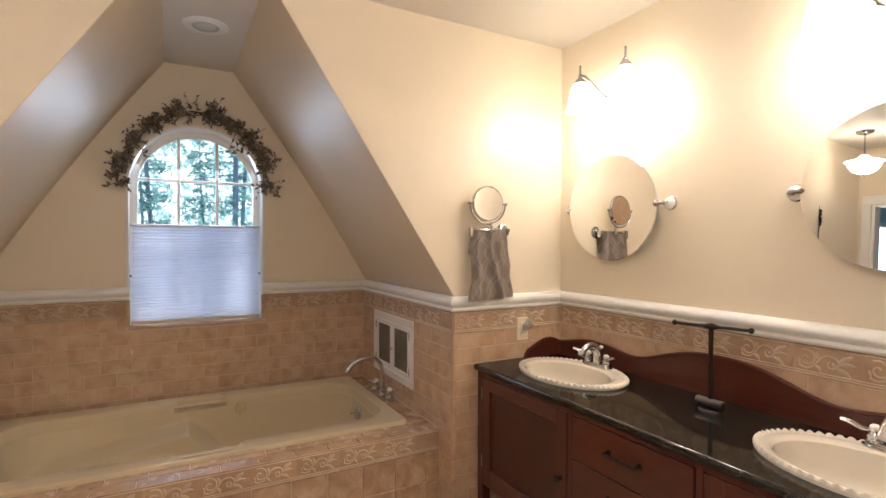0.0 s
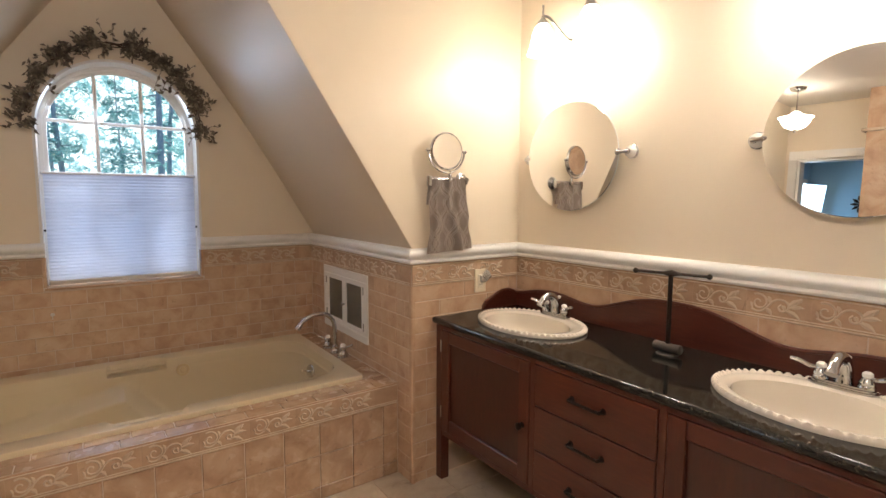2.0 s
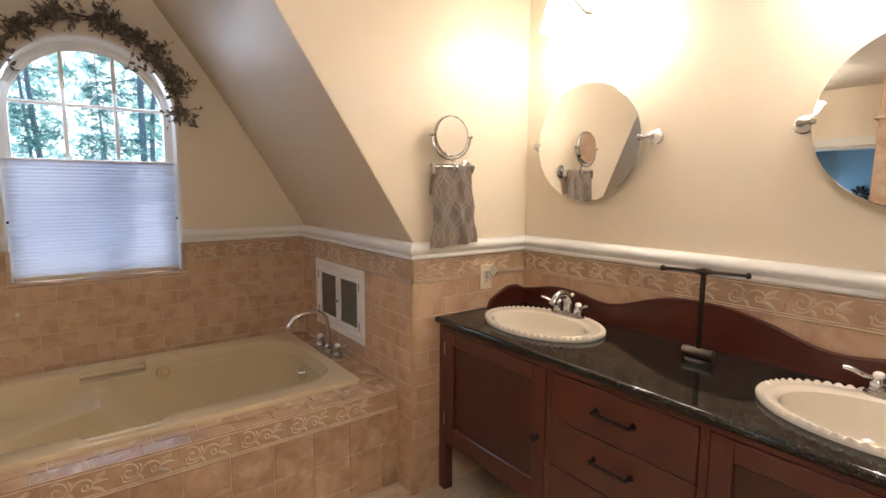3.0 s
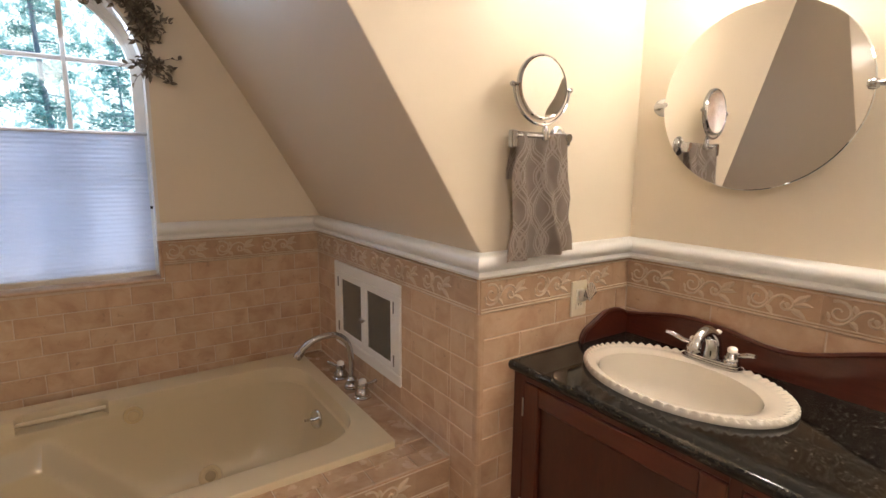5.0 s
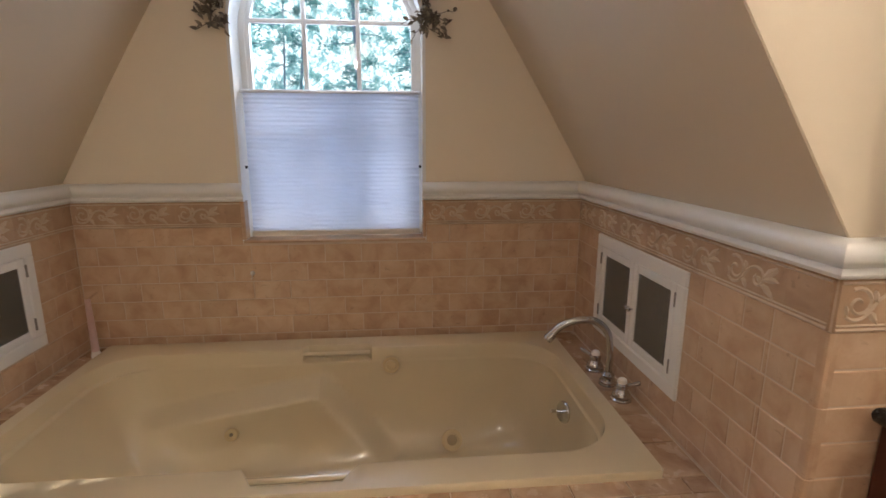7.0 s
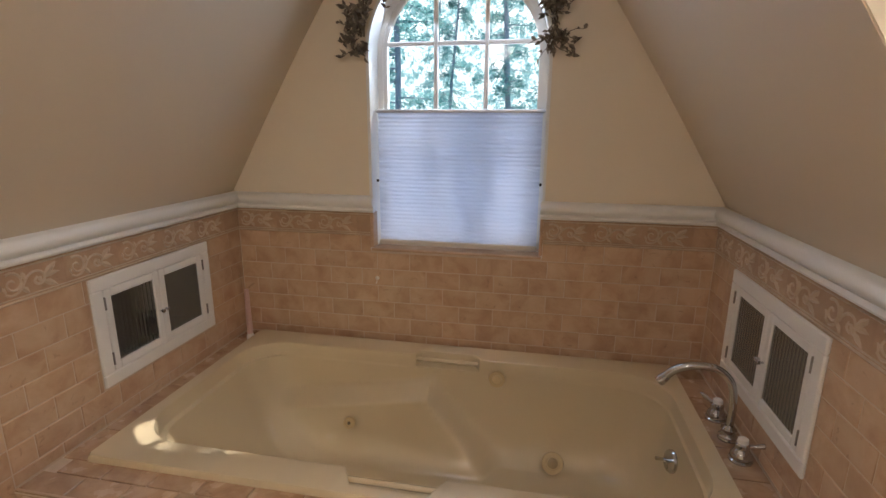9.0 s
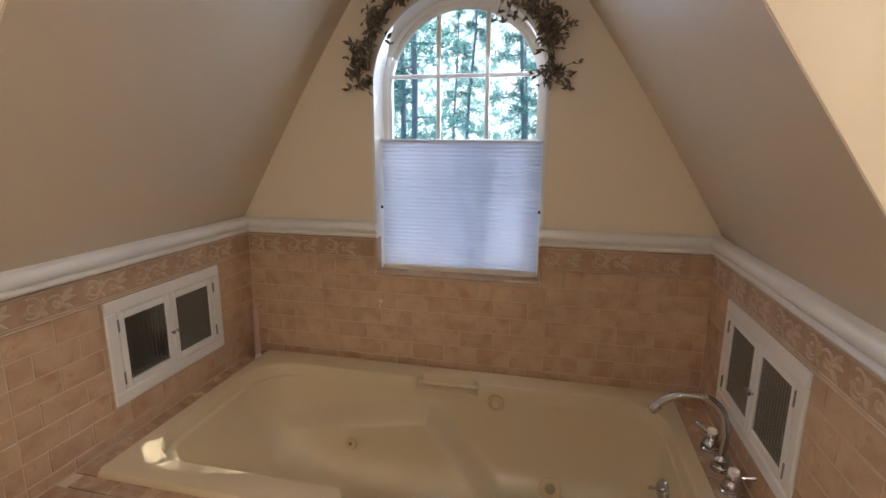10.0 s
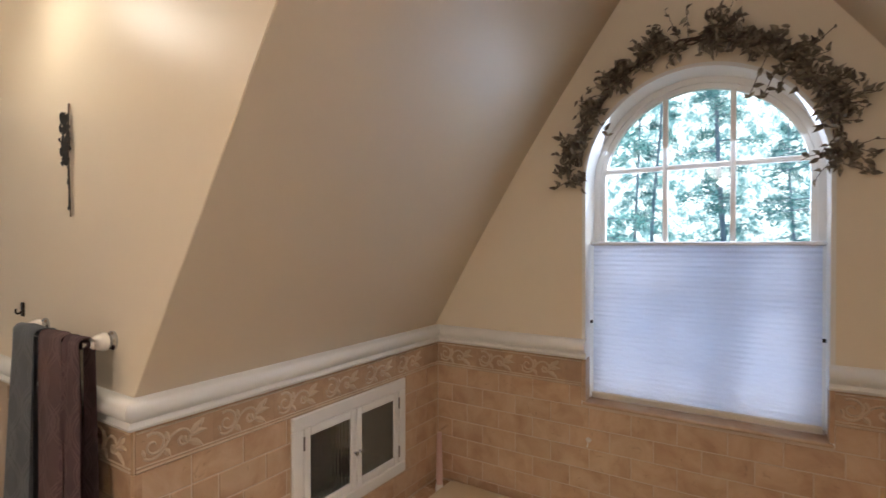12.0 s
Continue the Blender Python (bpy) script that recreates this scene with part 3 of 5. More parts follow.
jet("air_control", (0.264, 3.291, 0.425), (0, -1, 0.15), 0.036, 0.019)
jet("suction_fitting", (0.51, 3.195, 0.125), (0, -1, 0.6), 0.045, 0.021)
jet("jet", (-0.349, 3.150, 0.229), (0, -1, 0.3), 0.026, 0.007)
m = Matrix.Translation((0.866, 2.890, 0.412)) @ Vector((-1, -0.22, 0.16)).to_track_quat("Z", "Y").to_matrix().to_4x4()
over = part("overflow_plate", lathe([(0.038, 0), (0.038, 0.004), (0.034, 0.009), (0.012, 0.012), (0, 0.012)], 28, m), M_CHROME, tub, "round chrome overflow plate", smooth=True)
part("lever", tube([m @ Vector((0, 0, 0.01)), m @ Vector((0.0, 0.004, 0.03)), m @ Vector((0.002, 0.006, 0.055))], [0.006, 0.005, 0.006], 10), M_CHROME, over, smooth=True)
part("drain", lathe([(0, 0.080), (0.03, 0.080), (0.034, 0.077)], 24, Matrix.Translation((0.66, 2.93, 0))), M_CHROME, tub, smooth=True)

# ---- tub filler ----
PORC = Nodes("white_porcelain").color((0.82, 0.78, 0.72)).set(Roughness=0.1, Coat_Weight=0.5).m


def base_bell(z0, r, h, m=Matrix()):
    return [(0, z0), (r, z0), (r, z0 + 0.004), (r * 0.93, z0 + 0.008), (r * 0.96, z0 + 0.013), (r * 0.8, z0 + 0.018), (r * 0.72, z0 + h * 0.6), (r * 0.8, z0 + h * 0.75), (r * 0.62, z0 + h * 0.85), (r * 0.45, z0 + h), (0, z0 + h)]


fx, fy, dz = 1.046, 2.957, DECK + 0.001
filler = thing("bath_spout", "chrome gooseneck bath spout standing on the tub deck", "bath tap", at=(fx, fy, dz))
part("base", lathe(base_bell(dz, 0.030, 0.05), 24, Matrix.Translation((fx, fy, 0))), M_CHROME, filler, smooth=True)
tip = Vector((0.828, 2.985, 0.648))
arc = smooth_line([(fx, fy, dz + 0.04), (fx + 0.001, fy, dz + 0.12), (fx - 0.012, fy + 0.002, dz + 0.195), (fx - 0.058, fy + 0.008, dz + 0.238), (fx - 0.125, fy + 0.016, dz + 0.240), (fx - 0.180, fy + 0.024, dz + 0.215), tip], 7)
part("spout", tube(arc, [0.0115 + 0.003 * k / len(arc) for k in range(len(arc))], 16), M_CHROME, filler, smooth=True)
out = (tip - Vector((fx - 0.180, fy + 0.024, dz + 0.215))).normalized()
part("nozzle", tube([tip - out * 0.026, tip - out * 0.012, tip, tip + out * 0.008], [0.0150, 0.0172, 0.0182, 0.0160], 16), M_CHROME, filler, smooth=True)
for hy, ang in ((3.074, 125), (2.846, -12)):
    h = thing("bath_tap_handle", "chrome lever bath tap with a white porcelain cap", "bath tap", "taps beside the bath spout", at=(fx, hy, dz))
    mm = Matrix.Translation((fx, hy, 0))
    part("body", lathe([(0, dz), (0.034, dz), (0.034, dz + 0.005), (0.029, dz + 0.009), (0.031, dz + 0.014), (0.030, dz + 0.022), (0.022, dz + 0.034), (0.017, dz + 0.040), (0.021, dz + 0.044), (0.021, dz + 0.056), (0.016, dz + 0.062), (0, dz + 0.063)], 24, mm), M_CHROME, h, smooth=True)
    part("cap", lathe([(0.016, dz + 0.060), (0.017, dz + 0.064), (0.015, dz + 0.074), (0.008, dz + 0.079), (0, dz + 0.080)], 20, mm), PORC, h, "white porcelain cap", smooth=True)
    a = radians(ang)
    dv = Vector((math.cos(a), math.sin(a), 0))
    o = Vector((fx, hy, dz + 0.052))
    part("lever", tube([o + dv * 0.015, o + dv * 0.035 + Vector((0, 0, 0.004)), o + dv * 0.055 + Vector((0, 0, 0.010)), o + dv * 0.068 + Vector((0, 0, 0.013))], [0.006, 0.006, 0.009, 0.005], 10), M_CHROME, h, smooth=True)

# ---- cupboards let into the alcove's side walls ----
M_HINGE = metal("aged_nickel", (0.27, 0.25, 0.23), 0.35)


def reeded(name, clear, c, relief):
    n = Nodes(name)
    w = n.add("TexWave", Scale=18.0, Distortion=0.0)
    n.t.nodes[w.name].bands_direction = "Y"
    n.link(n.coords(), w.inputs["Vector"])
    n.color(c).set(Transmission_Weight=clear, Roughness=0.12, IOR=1.25).bump(w.outputs["Fac"], relief, 0.003)
    return n.m


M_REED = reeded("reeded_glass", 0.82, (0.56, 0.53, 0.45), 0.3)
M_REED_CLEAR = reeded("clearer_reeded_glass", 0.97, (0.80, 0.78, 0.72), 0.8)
M_CUPIN = paint("cupboard_inside_paint", (0.60, 0.55, 0.46), (0.56, 0.51, 0.42))
M_PUMP = Nodes("dark_plastic").color((0.03, 0.025, 0.022)).set(Roughness=0.4).m


def cupboard(name, x, s, y0, y1, z0, z1, label):
    """A framed pair of glazed doors on a side wall at x; s is +1 where the room lies towards larger x."""
    c = thing(name, label, "wall cupboard", "cupboards beside the bath", at=(x, (y0 + y1) / 2, z0))

    def bx(d0, d1, a0, a1, b0, b1, bev=0.002):
        xs = sorted((x + s * d0, x + s * d1))
        return box((xs[0], a0, b0), (xs[1], a1, b1), bev)
    fw = 0.045
    bm = bx(0.003, 0.015, y0, y1, z1 - fw, z1, 0.004)
    for a in ((y0, y1, z0, z0 + fw), (y0, y0 + fw, z0 + fw, z1 - fw), (y1 - fw, y1, z0 + fw, z1 - fw)):
        xs = sorted((x + s * 0.003, x + s * 0.015))
        add_box(bm, (xs[0], a[0], a[2]), (xs[1], a[1], a[3]), 0.004)
    part("frame", bm, M_TRIM, c)
    mid = (y0 + y1) / 2
    for k, (a, b) in enumerate(((y0 + fw + 0.002, mid - 0.001), (mid + 0.001, y1 - fw - 0.002))):
        d = bmesh.new()
        st, lo, hi = 0.028, z0 + fw + 0.002, z1 - fw - 0.002
        xs = sorted((x + s * 0.001, x + s * 0.013))
        for q in ((a, a + st, lo, hi), (b - st, b, lo, hi), (a + st, b - st, lo, lo + st), (a + st, b - st, hi - st, hi)):
            add_box(d, (xs[0], q[0], q[2]), (xs[1], q[1], q[3]), 0.0025)
        door = part("door", d, M_TRIM, c, "white painted door with reeded glass")
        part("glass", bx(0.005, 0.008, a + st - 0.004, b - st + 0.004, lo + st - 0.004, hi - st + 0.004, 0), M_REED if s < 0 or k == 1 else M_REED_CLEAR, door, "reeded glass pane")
        hy = a - 0.002 if k == 0 else b + 0.002
        for hz in (lo + 0.045, hi - 0.045):
            part("hinge", tube([(x + s * 0.015, hy, hz - 0.022), (x + s * 0.015, hy, hz + 0.022)], 0.0035, 8), M_HINGE, door, "small aged nickel hinge")
        ky = b - 0.012 if k == 0 else a + 0.012
        kz = (z0 + z1) / 2 - 0.012
        km = Matrix.Translation((x + s * 0.013, ky, kz)) @ Matrix.Rotation(s * math.pi / 2, 4, "Y")
        part("knob", lathe([(0.004, 0), (0.004, 0.006), (0.008, 0.011), (0.008, 0.016), (0.004, 0.019), (0, 0.019)], 14, km), M_CHROME, door, "small chrome knob", smooth=True)
    bm = bmesh.new()
    xb = x - s * 0.22
    lo, hi, a, b = z0 + fw, z1 - fw, y0 + fw, y1 - fw
    t = 0.01
    for q in ((xb - s * t, xb, a - t, b + t, lo - t, hi + t), (xb, x, a - t, a, lo, hi), (xb, x, b, b + t, lo, hi), (xb, x, a - t, b + t, lo - t, lo), (xb, x, a - t, b + t, hi, hi + t)):
        xs = sorted(q[:2])
        add_box(bm, (xs[0], q[2], q[4]), (xs[1], q[3], q[5]))
    part("box", bm, M_CUPIN, c, "dim painted inside")
    return c


cupboard("wall_cupboard", XL, 1, 2.630, 3.212, 0.602, 0.982, "white painted cupboard with two reeded glass doors, dark ribbed container showing inside")
cupboard("wall_cupboard", XR, -1, 2.622, 3.236, 0.588, 0.980, "white painted cupboard with two reeded glass doors beside the bath taps")
# Dark ribbed container that shows through the west cupboard's clearer pane.
ribbed_box = thing("ribbed_basket", "dark ribbed container behind the cupboard glass", "container", at=(XL - 0.10, 2.80, 0.648))
part("body", box((XL - 0.15, 2.69, 0.650), (XL - 0.06, 2.895, 0.868), 0.012), M_PUMP, ribbed_box)
for k in range(10):
    part("rib", tube([(XL - 0.055, 2.70 + 0.021 * k, 0.655), (XL - 0.055, 2.70 + 0.021 * k, 0.88)], 0.004, 6), M_HINGE, ribbed_box)
jar = thing("round_jar", "dark rounded jar behind the cupboard glass", "jar", at=(XL - 0.10, 2.98, 0.648))
part("body", lathe([(0, 0.648), (0.03, 0.648), (0.045, 0.67), (0.045, 0.70), (0.02, 0.725), (0.02, 0.74), (0, 0.74)], 20, Matrix.Translation((XL - 0.10, 2.98, 0))), M_PUMP, jar, smooth=True)

# ---- vanity ----
VX = 1.238
V0, V1, VC = 0.345, 2.166, 1.245
vanity = thing("vanity_cabinet", "dark cherry vanity with two panelled doors and three drawers", "vanity", at=(1.52, VC, 0))
SINKS = (1.796, 0.668)
for y in (V1 - 0.025, V0 + 0.025):
    for x in (VX + 0.027, XM - 0.045):
        part("leg", box((x - 0.024, y - 0.024, 0), (x + 0.024, y + 0.024, 0.788), 0.004), M_WOOD_V, vanity, "square cherry wood leg")
for y in (1.508, 0.971):
    part("stile", box((VX + 0.004, y - 0.013, 0.235), (VX + 0.03, y + 0.013, 0.788), 0.002), M_WOOD_V, vanity)
    part("divider", box((VX + 0.03, y - 0.009, 0.24), (XM - 0.03, y + 0.009, 0.66), 0.001), M_WOOD_V, vanity)
part("top_rail", box((VX + 0.006, V0 + 0.05, 0.770), (VX + 0.03, V1 - 0.05, 0.788), 0.002), M_WOOD_H, vanity)
part("bottom_rail", box((VX + 0.006, V0 + 0.05, 0.235), (VX + 0.03, V1 - 0.05, 0.262), 0.002), M_WOOD_H, vanity)
part("floor_board", box((VX + 0.03, V0 + 0.02, 0.245), (XM - 0.03, V1 - 0.02, 0.262), 0.001), M_WOOD_H, vanity)
part("back_board", box((XM - 0.03, V0 + 0.02, 0.24), (XM - 0.018, V1 - 0.02, 0.788), 0.001), M_WOOD_H, vanity)
for y in (V0 + 0.012, V1 - 0.024):
    part("side_panel", box((VX + 0.05, y, 0.24), (XM - 0.07, y + 0.012, 0.788), 0.001), M_WOOD_V, vanity)
# Panel wood: the cherry tones times 0.62, darker than the door frames.
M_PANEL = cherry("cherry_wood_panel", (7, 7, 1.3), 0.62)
for y0, y1, knob_y, hinge_y in ((1.523, V1 - 0.051, 1.556, V1 - 0.050), (V0 + 0.051, 0.956, 0.926, V0 + 0.050)):
    lo, hi, st = 0.264, 0.768, 0.058
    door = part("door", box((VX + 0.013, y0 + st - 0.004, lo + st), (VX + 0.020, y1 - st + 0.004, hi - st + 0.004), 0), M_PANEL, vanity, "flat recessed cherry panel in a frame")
    part("stile", box((VX, y0, lo), (VX + 0.021, y0 + st, hi), 0.003), M_WOOD_V, door)
    part("stile", box((VX, y1 - st, lo), (VX + 0.021, y1, hi), 0.003), M_WOOD_V, door)
    part("rail", box((VX + 0.0005, y0 + st, lo), (VX + 0.021, y1 - st, lo + st + 0.006), 0.003), M_WOOD_H, door)
    part("rail", box((VX + 0.0005, y0 + st, hi - st), (VX + 0.021, y1 - st, hi), 0.003), M_WOOD_H, door)
    km = Matrix.Translation((VX, knob_y, 0.503)) @ Matrix.Rotation(-math.pi / 2, 4, "Y")
    part("knob", lathe([(0.012, 0), (0.011, 0.004), (0.006, 0.008), (0.007, 0.014), (0.015, 0.020), (0.015, 0.026), (0.008, 0.031), (0, 0.032)], 16, km), M_BLACK, door, "dark bronze knob", smooth=True)
    for z in (0.36, 0.69):
        part("hinge", tube([(VX - 0.002, hinge_y, z - 0.03), (VX - 0.002, hinge_y, z + 0.03)], 0.0035, 8), M_CHROME, door, "thin nickel hinge pin")
for z0, z1 in ((0.606, 0.768), (0.431, 0.602), (0.264, 0.427)):
    dr = part("drawer", box((VX, 0.987, z0), (VX + 0.020, 1.492, z1), 0.003), M_WOOD_H, vanity, "flat cherry drawer front")
    zc = z1 - 0.075
    hd = bmesh.new()
    y0, y1 = VC - 0.066, VC + 0.066
    for a in range(2):
        pts = [(VX - 0.024 + 0.0035 * math.sin(k * 1.25 + a * math.pi), y0 + (y1 - y0) * k / 30, zc + 0.0035 * math.cos(k * 1.25 + a * math.pi)) for k in range(31)]
        tube(pts, 0.0034, 7, hd)
    for y in (y0, y1):
        tube([(VX - 0.001, y, zc), (VX - 0.012, y, zc), (VX - 0.024, y, zc)], [0.009, 0.006, 0.006], 10, hd)
        lathe([(0, 0), (0.012, 0), (0.011, 0.003), (0, 0.004)], 14, Matrix.Translation((VX, y, zc)) @ Matrix.Rotation(-math.pi / 2, 4, "Y"), hd)
    part("handle", hd, M_BLACK, dr, "twisted dark iron drawer pull", smooth=True)


def wave(y):
    """Height of the wavy board behind the basins."""
    d = abs(y - VC)
    pts = [(0, 0.990), (0.12, 0.985), (0.24, 0.950), (0.34, 0.912), (0.42, 0.900), (0.52, 0.920), (0.62, 0.935), (0.72, 0.932), (0.84, 0.905), (0.93, 0.890), (1.1, 0.885)]
    for (a, za), (b, zb) in zip(pts, pts[1:]):
        if d <= b:
            t = (d - a) / (b - a)
            t = t * t * (3 - 2 * t) if a == 0 else t
            return za + (zb - za) * t
    return pts[-1][1]


splash = thing("backsplash_board", "cherry wood backsplash with wavy moulded top edge behind the basins", "backsplash", at=(XM - 0.03, VC, COUNTER))
ys = [V0 - 0.02 + (YT - 0.012 - V0 + 0.02) * k / 90 for k in range(91)]
sm = [sum(wave(y + 0.02 * j) for j in range(-3, 4)) / 7 for y in ys]
line = list(zip(ys, sm))
bx0, bx1 = XM - 0.030, XM - 0.0105
part("board", prism([(ys[0], COUNTER)] + line + [(ys[-1], COUNTER)], "x", bx0, bx1), M_WOOD_H, splash)
part("bead", tube([(bx0 + 0.004, y, z - 0.002) for y, z in line], 0.0075, 8), M_WOOD_H, splash, "rounded top moulding", smooth=True)
side = [(1.528, 0.824), (1.532, 0.845), (1.548, 0.866), (1.575, 0.880), (1.61, 0.898), (1.65, 0.915), (1.70, 0.918), (1.74, 0.905), (bx0, 0.892)]
side = [(p.x, p.y) for p in smooth_line([(a, b, 0) for a, b in side], 5)]
yb0, yb1 = YT - 0.031, YT - 0.0125
part("side_board", prism([(1.528, COUNTER)] + side + [(bx0, COUNTER)], "y", yb0, yb1), M_WOOD_H, splash)
part("side_bead", tube([(x, yb0 + 0.004, z - 0.002) for x, z in side], 0.0075, 8), M_WOOD_H, splash, "rounded top moulding", smooth=True)

# worktop with two oval openings
SX, SA, SB = 1.515, 0.285, 0.208
CF = 1.219
wt = bmesh.new()


def slab_with_hole(bm, x0, x1, y0, y1, cx, cy, rx, ry, z0, z1, n=48):
    hole, edge = [], []
    for k in range(n):
        a = 2 * math.pi * k / n
        c, s = math.cos(a), math.sin(a)
        hole.append((cx + rx * c, cy + ry * s))
        t = min(((x1 - cx) / c if c > 1e-9 else (x0 - cx) / c if c < -1e-9 else 9e9), ((y1 - cy) / s if s > 1e-9 else (y0 - cy) / s if s < -1e-9 else 9e9))
        edge.append([cx + c * t, cy + s * t])
    for cxy in ((x0, y0), (x0, y1), (x1, y0), (x1, y1)):
        k = min(range(n), key=lambda q: (edge[q][0] - cxy[0]) ** 2 + (edge[q][1] - cxy[1]) ** 2)
        edge[k] = list(cxy)
    H = [[bm.verts.new((*p, z)) for p in hole] for z in (z0, z1)]
    E = [[bm.verts.new((*p, z)) for p in edge] for z in (z0, z1)]
    for k in range(n):
        l = (k + 1) % n
        bm.faces.new((H[1][k], E[1][k], E[1][l], H[1][l]))
        bm.faces.new((H[0][k], H[0][l], E[0][l], E[0][k]))
        bm.faces.new((H[0][k], H[1][k], H[1][l], H[0][l]))


CZ0 = COUNTER - 0.032
XB = XM - 0.0105
ends = [V0 - 0.02, VC, YT - 0.005]
slab_with_hole(wt, CF + 0.016, XB, ends[1], ends[2], SX, SINKS[0], 0.182, 0.256, CZ0, COUNTER)
slab_with_hole(wt, CF + 0.016, XB, ends[0], ends[1], SX, SINKS[1], 0.182, 0.256, CZ0, COUNTER)
nose = [(CF + 0.016, COUNTER), (CF + 0.008, COUNTER - 0.001), (CF + 0.002, COUNTER - 0.006), (CF, COUNTER - 0.012), (CF + 0.002, COUNTER - 0.020), (CF + 0.007, CZ0 + 0.004), (CF + 0.016, CZ0)]
wt.faces.new([wt.verts.new(p) for p in ((CF + 0.016, ends[0], CZ0), (XB, ends[0], CZ0), (XB, ends[0], COUNTER), (CF + 0.016, ends[0], COUNTER))])
bmesh.ops.remove_doubles(wt, verts=wt.verts, dist=1e-5)
worktop = tagged(part("worktop", wt, M_GRANITE, smooth=True), "polished black speckled granite worktop on the cherry vanity", "worktop")
part("front_edge", prism(nose, "y", ends[0], ends[2]), M_GRANITE, worktop, "rounded polished granite front edge", smooth=True)


# ---- basins ----
def basin(cy):
    b = thing("wash_basin", "oval biscuit ceramic basin with a rope-moulded rim in a granite worktop", "wash basin", "basins in the vanity", at=(SX, cy, COUNTER))
    bm = bmesh.new()
    n = 372
    prof = [(0.985, 1.0, 0.0, 0), (1.0, 1.0, 0.006, 0.0), (0.998, 1.0, 0.012, 0.25), (0.972, 1.0, 0.019, 1), (0.940, 1.0, 0.0185, 0.8), (0.915, 1.0, 0.015, 0), (0.87, 1.0, 0.017, 0), (0.80, 1.0, 0.015, 0), (0.765, 1.0, 0.008, 0)]
    rows = []
    for f, _, z, rope in prof:
        row = []
        for k in range(n):
            a = 2 * math.pi * k / n
            bead = abs(math.sin(31 * a + 7 * f)) - 0.6
            w = rope * 0.0045 * bead
            shift = -0.034 * (1 - f) * 3.2
            row.append(bm.verts.new((SX + (SB + w) * f * math.cos(a) + shift, cy + (SA + w) * f * math.sin(a), COUNTER + z + rope * 0.0065 * bead)))
        rows.append(row)
    for i in range(1, 15):
        t = i / 14
        f = 0.755 * (1 - t ** 2.6 * 0.86)
        z = 0.004 - 0.150 * math.sin(t * math.pi / 2) ** 0.9
        rows.append([bm.verts.new((SX + SB * f * math.cos(2 * math.pi * k / n) - 0.034 * (1 - 0.765) * 3.2, cy + SA * f * math.sin(2 * math.pi * k / n), COUNTER + z)) for k in range(n)])
    for r, s in zip(rows, rows[1:]):
        for k in range(n):
            bm.faces.new((r[k], r[(k + 1) % n], s[(k + 1) % n], s[k]))
    bm.faces.new(rows[-1])
    part("bowl", bm, M_CERAMIC, b, smooth=True)
    part("drain", lathe([(0.024, -0.001), (0.023, 0.003), (0.016, 0.003), (0.013, -0.002), (0, -0.002)], 20, Matrix.Translation((SX - 0.0256, cy, COUNTER - 0.145))), M_CHROME, b, "chrome drain", smooth=True)
    return b


def basin_tap(cy):
    x, z = SX + 0.168, COUNTER + 0.016
    f = thing("basin_tap", "chrome two-lever basin tap with curved spout and porcelain caps", "tap", "taps at the basins", at=(x, cy, z))
    bm = bmesh.new()
    pts = []
    for k in range(28):
        a = 2 * math.pi * k / 28
        c, s = math.cos(a), math.sin(a)
        pts.append((x + 0.028 * math.copysign(abs(c) ** 0.7, c), cy + 0.088 * math.copysign(abs(s) ** 0.7, s)))
    for q0, q1, za, zb in ((1, 1, 0, 0.006), (0.9, 0.9, 0.006, 0.012), (0.78, 0.84, 0.012, 0.018)):
        prism([((px - x) * q0 + x, (py - cy) * q1 + cy) for px, py in pts], "z", z + za, z + zb, bm)
    part("base_plate", bm, M_CHROME, f, "stepped oval chrome plate")
    path = smooth_line([(x + 0.004, cy, z + 0.016), (x + 0.002, cy, z + 0.055), (x - 0.012, cy, z + 0.088), (x - 0.045, cy, z + 0.104), (x - 0.082, cy, z + 0.090), (x - 0.105, cy, z + 0.062)], 6)
    m = len(path) - 1
    part("spout", tube(path, [0.0255 - 0.011 * min(1, k / m * 1.4) + (0.003 if k > m - 3 else 0) for k in range(m + 1)], 16), M_CHROME, f, smooth=True)
    part("lift_rod", tube([(x + 0.026, cy, z + 0.016), (x + 0.026, cy, z + 0.084)], 0.0025, 8), M_CHROME, f)
    part("rod_knob", lathe([(0, 0), (0.004, 0), (0.009, 0.006), (0.009, 0.011), (0, 0.017)], 14, Matrix.Translation((x + 0.026, cy, z + 0.082))), PORC, f, "small white porcelain knob", smooth=True)
    for s in (-1, 1):
        mm = Matrix.Translation((x, cy + s * 0.056, 0))
        h = part("handle", lathe([(0, z + 0.016), (0.023, z + 0.016), (0.023, z + 0.022), (0.019, z + 0.028), (0.021, z + 0.034), (0.015, z + 0.044), (0.013, z + 0.050), (0, z + 0.052)], 20, mm), M_CHROME, f, "chrome lever handle", smooth=True)
        part("cap", lathe([(0.0125, z + 0.050), (0.014, z + 0.054), (0.013, z + 0.061), (0.007, z + 0.066), (0, z + 0.067)], 16, mm), PORC, h, "white porcelain cap", smooth=True)
        o = Vector((x, cy + s * 0.060, z + 0.046))
        part("lever", tube(smooth_line([o, o + Vector((-0.012, s * 0.022, 0.004)), o + Vector((-0.022, s * 0.048, 0.016)), o + Vector((-0.030, s * 0.070, 0.020))], 4), [0.0055 + 0.002 * math.sin(k / 12 * math.pi) for k in range(13)], 10), M_CHROME, h, smooth=True)
    return f


for cy in SINKS:
    basin(cy)
    basin_tap(cy)

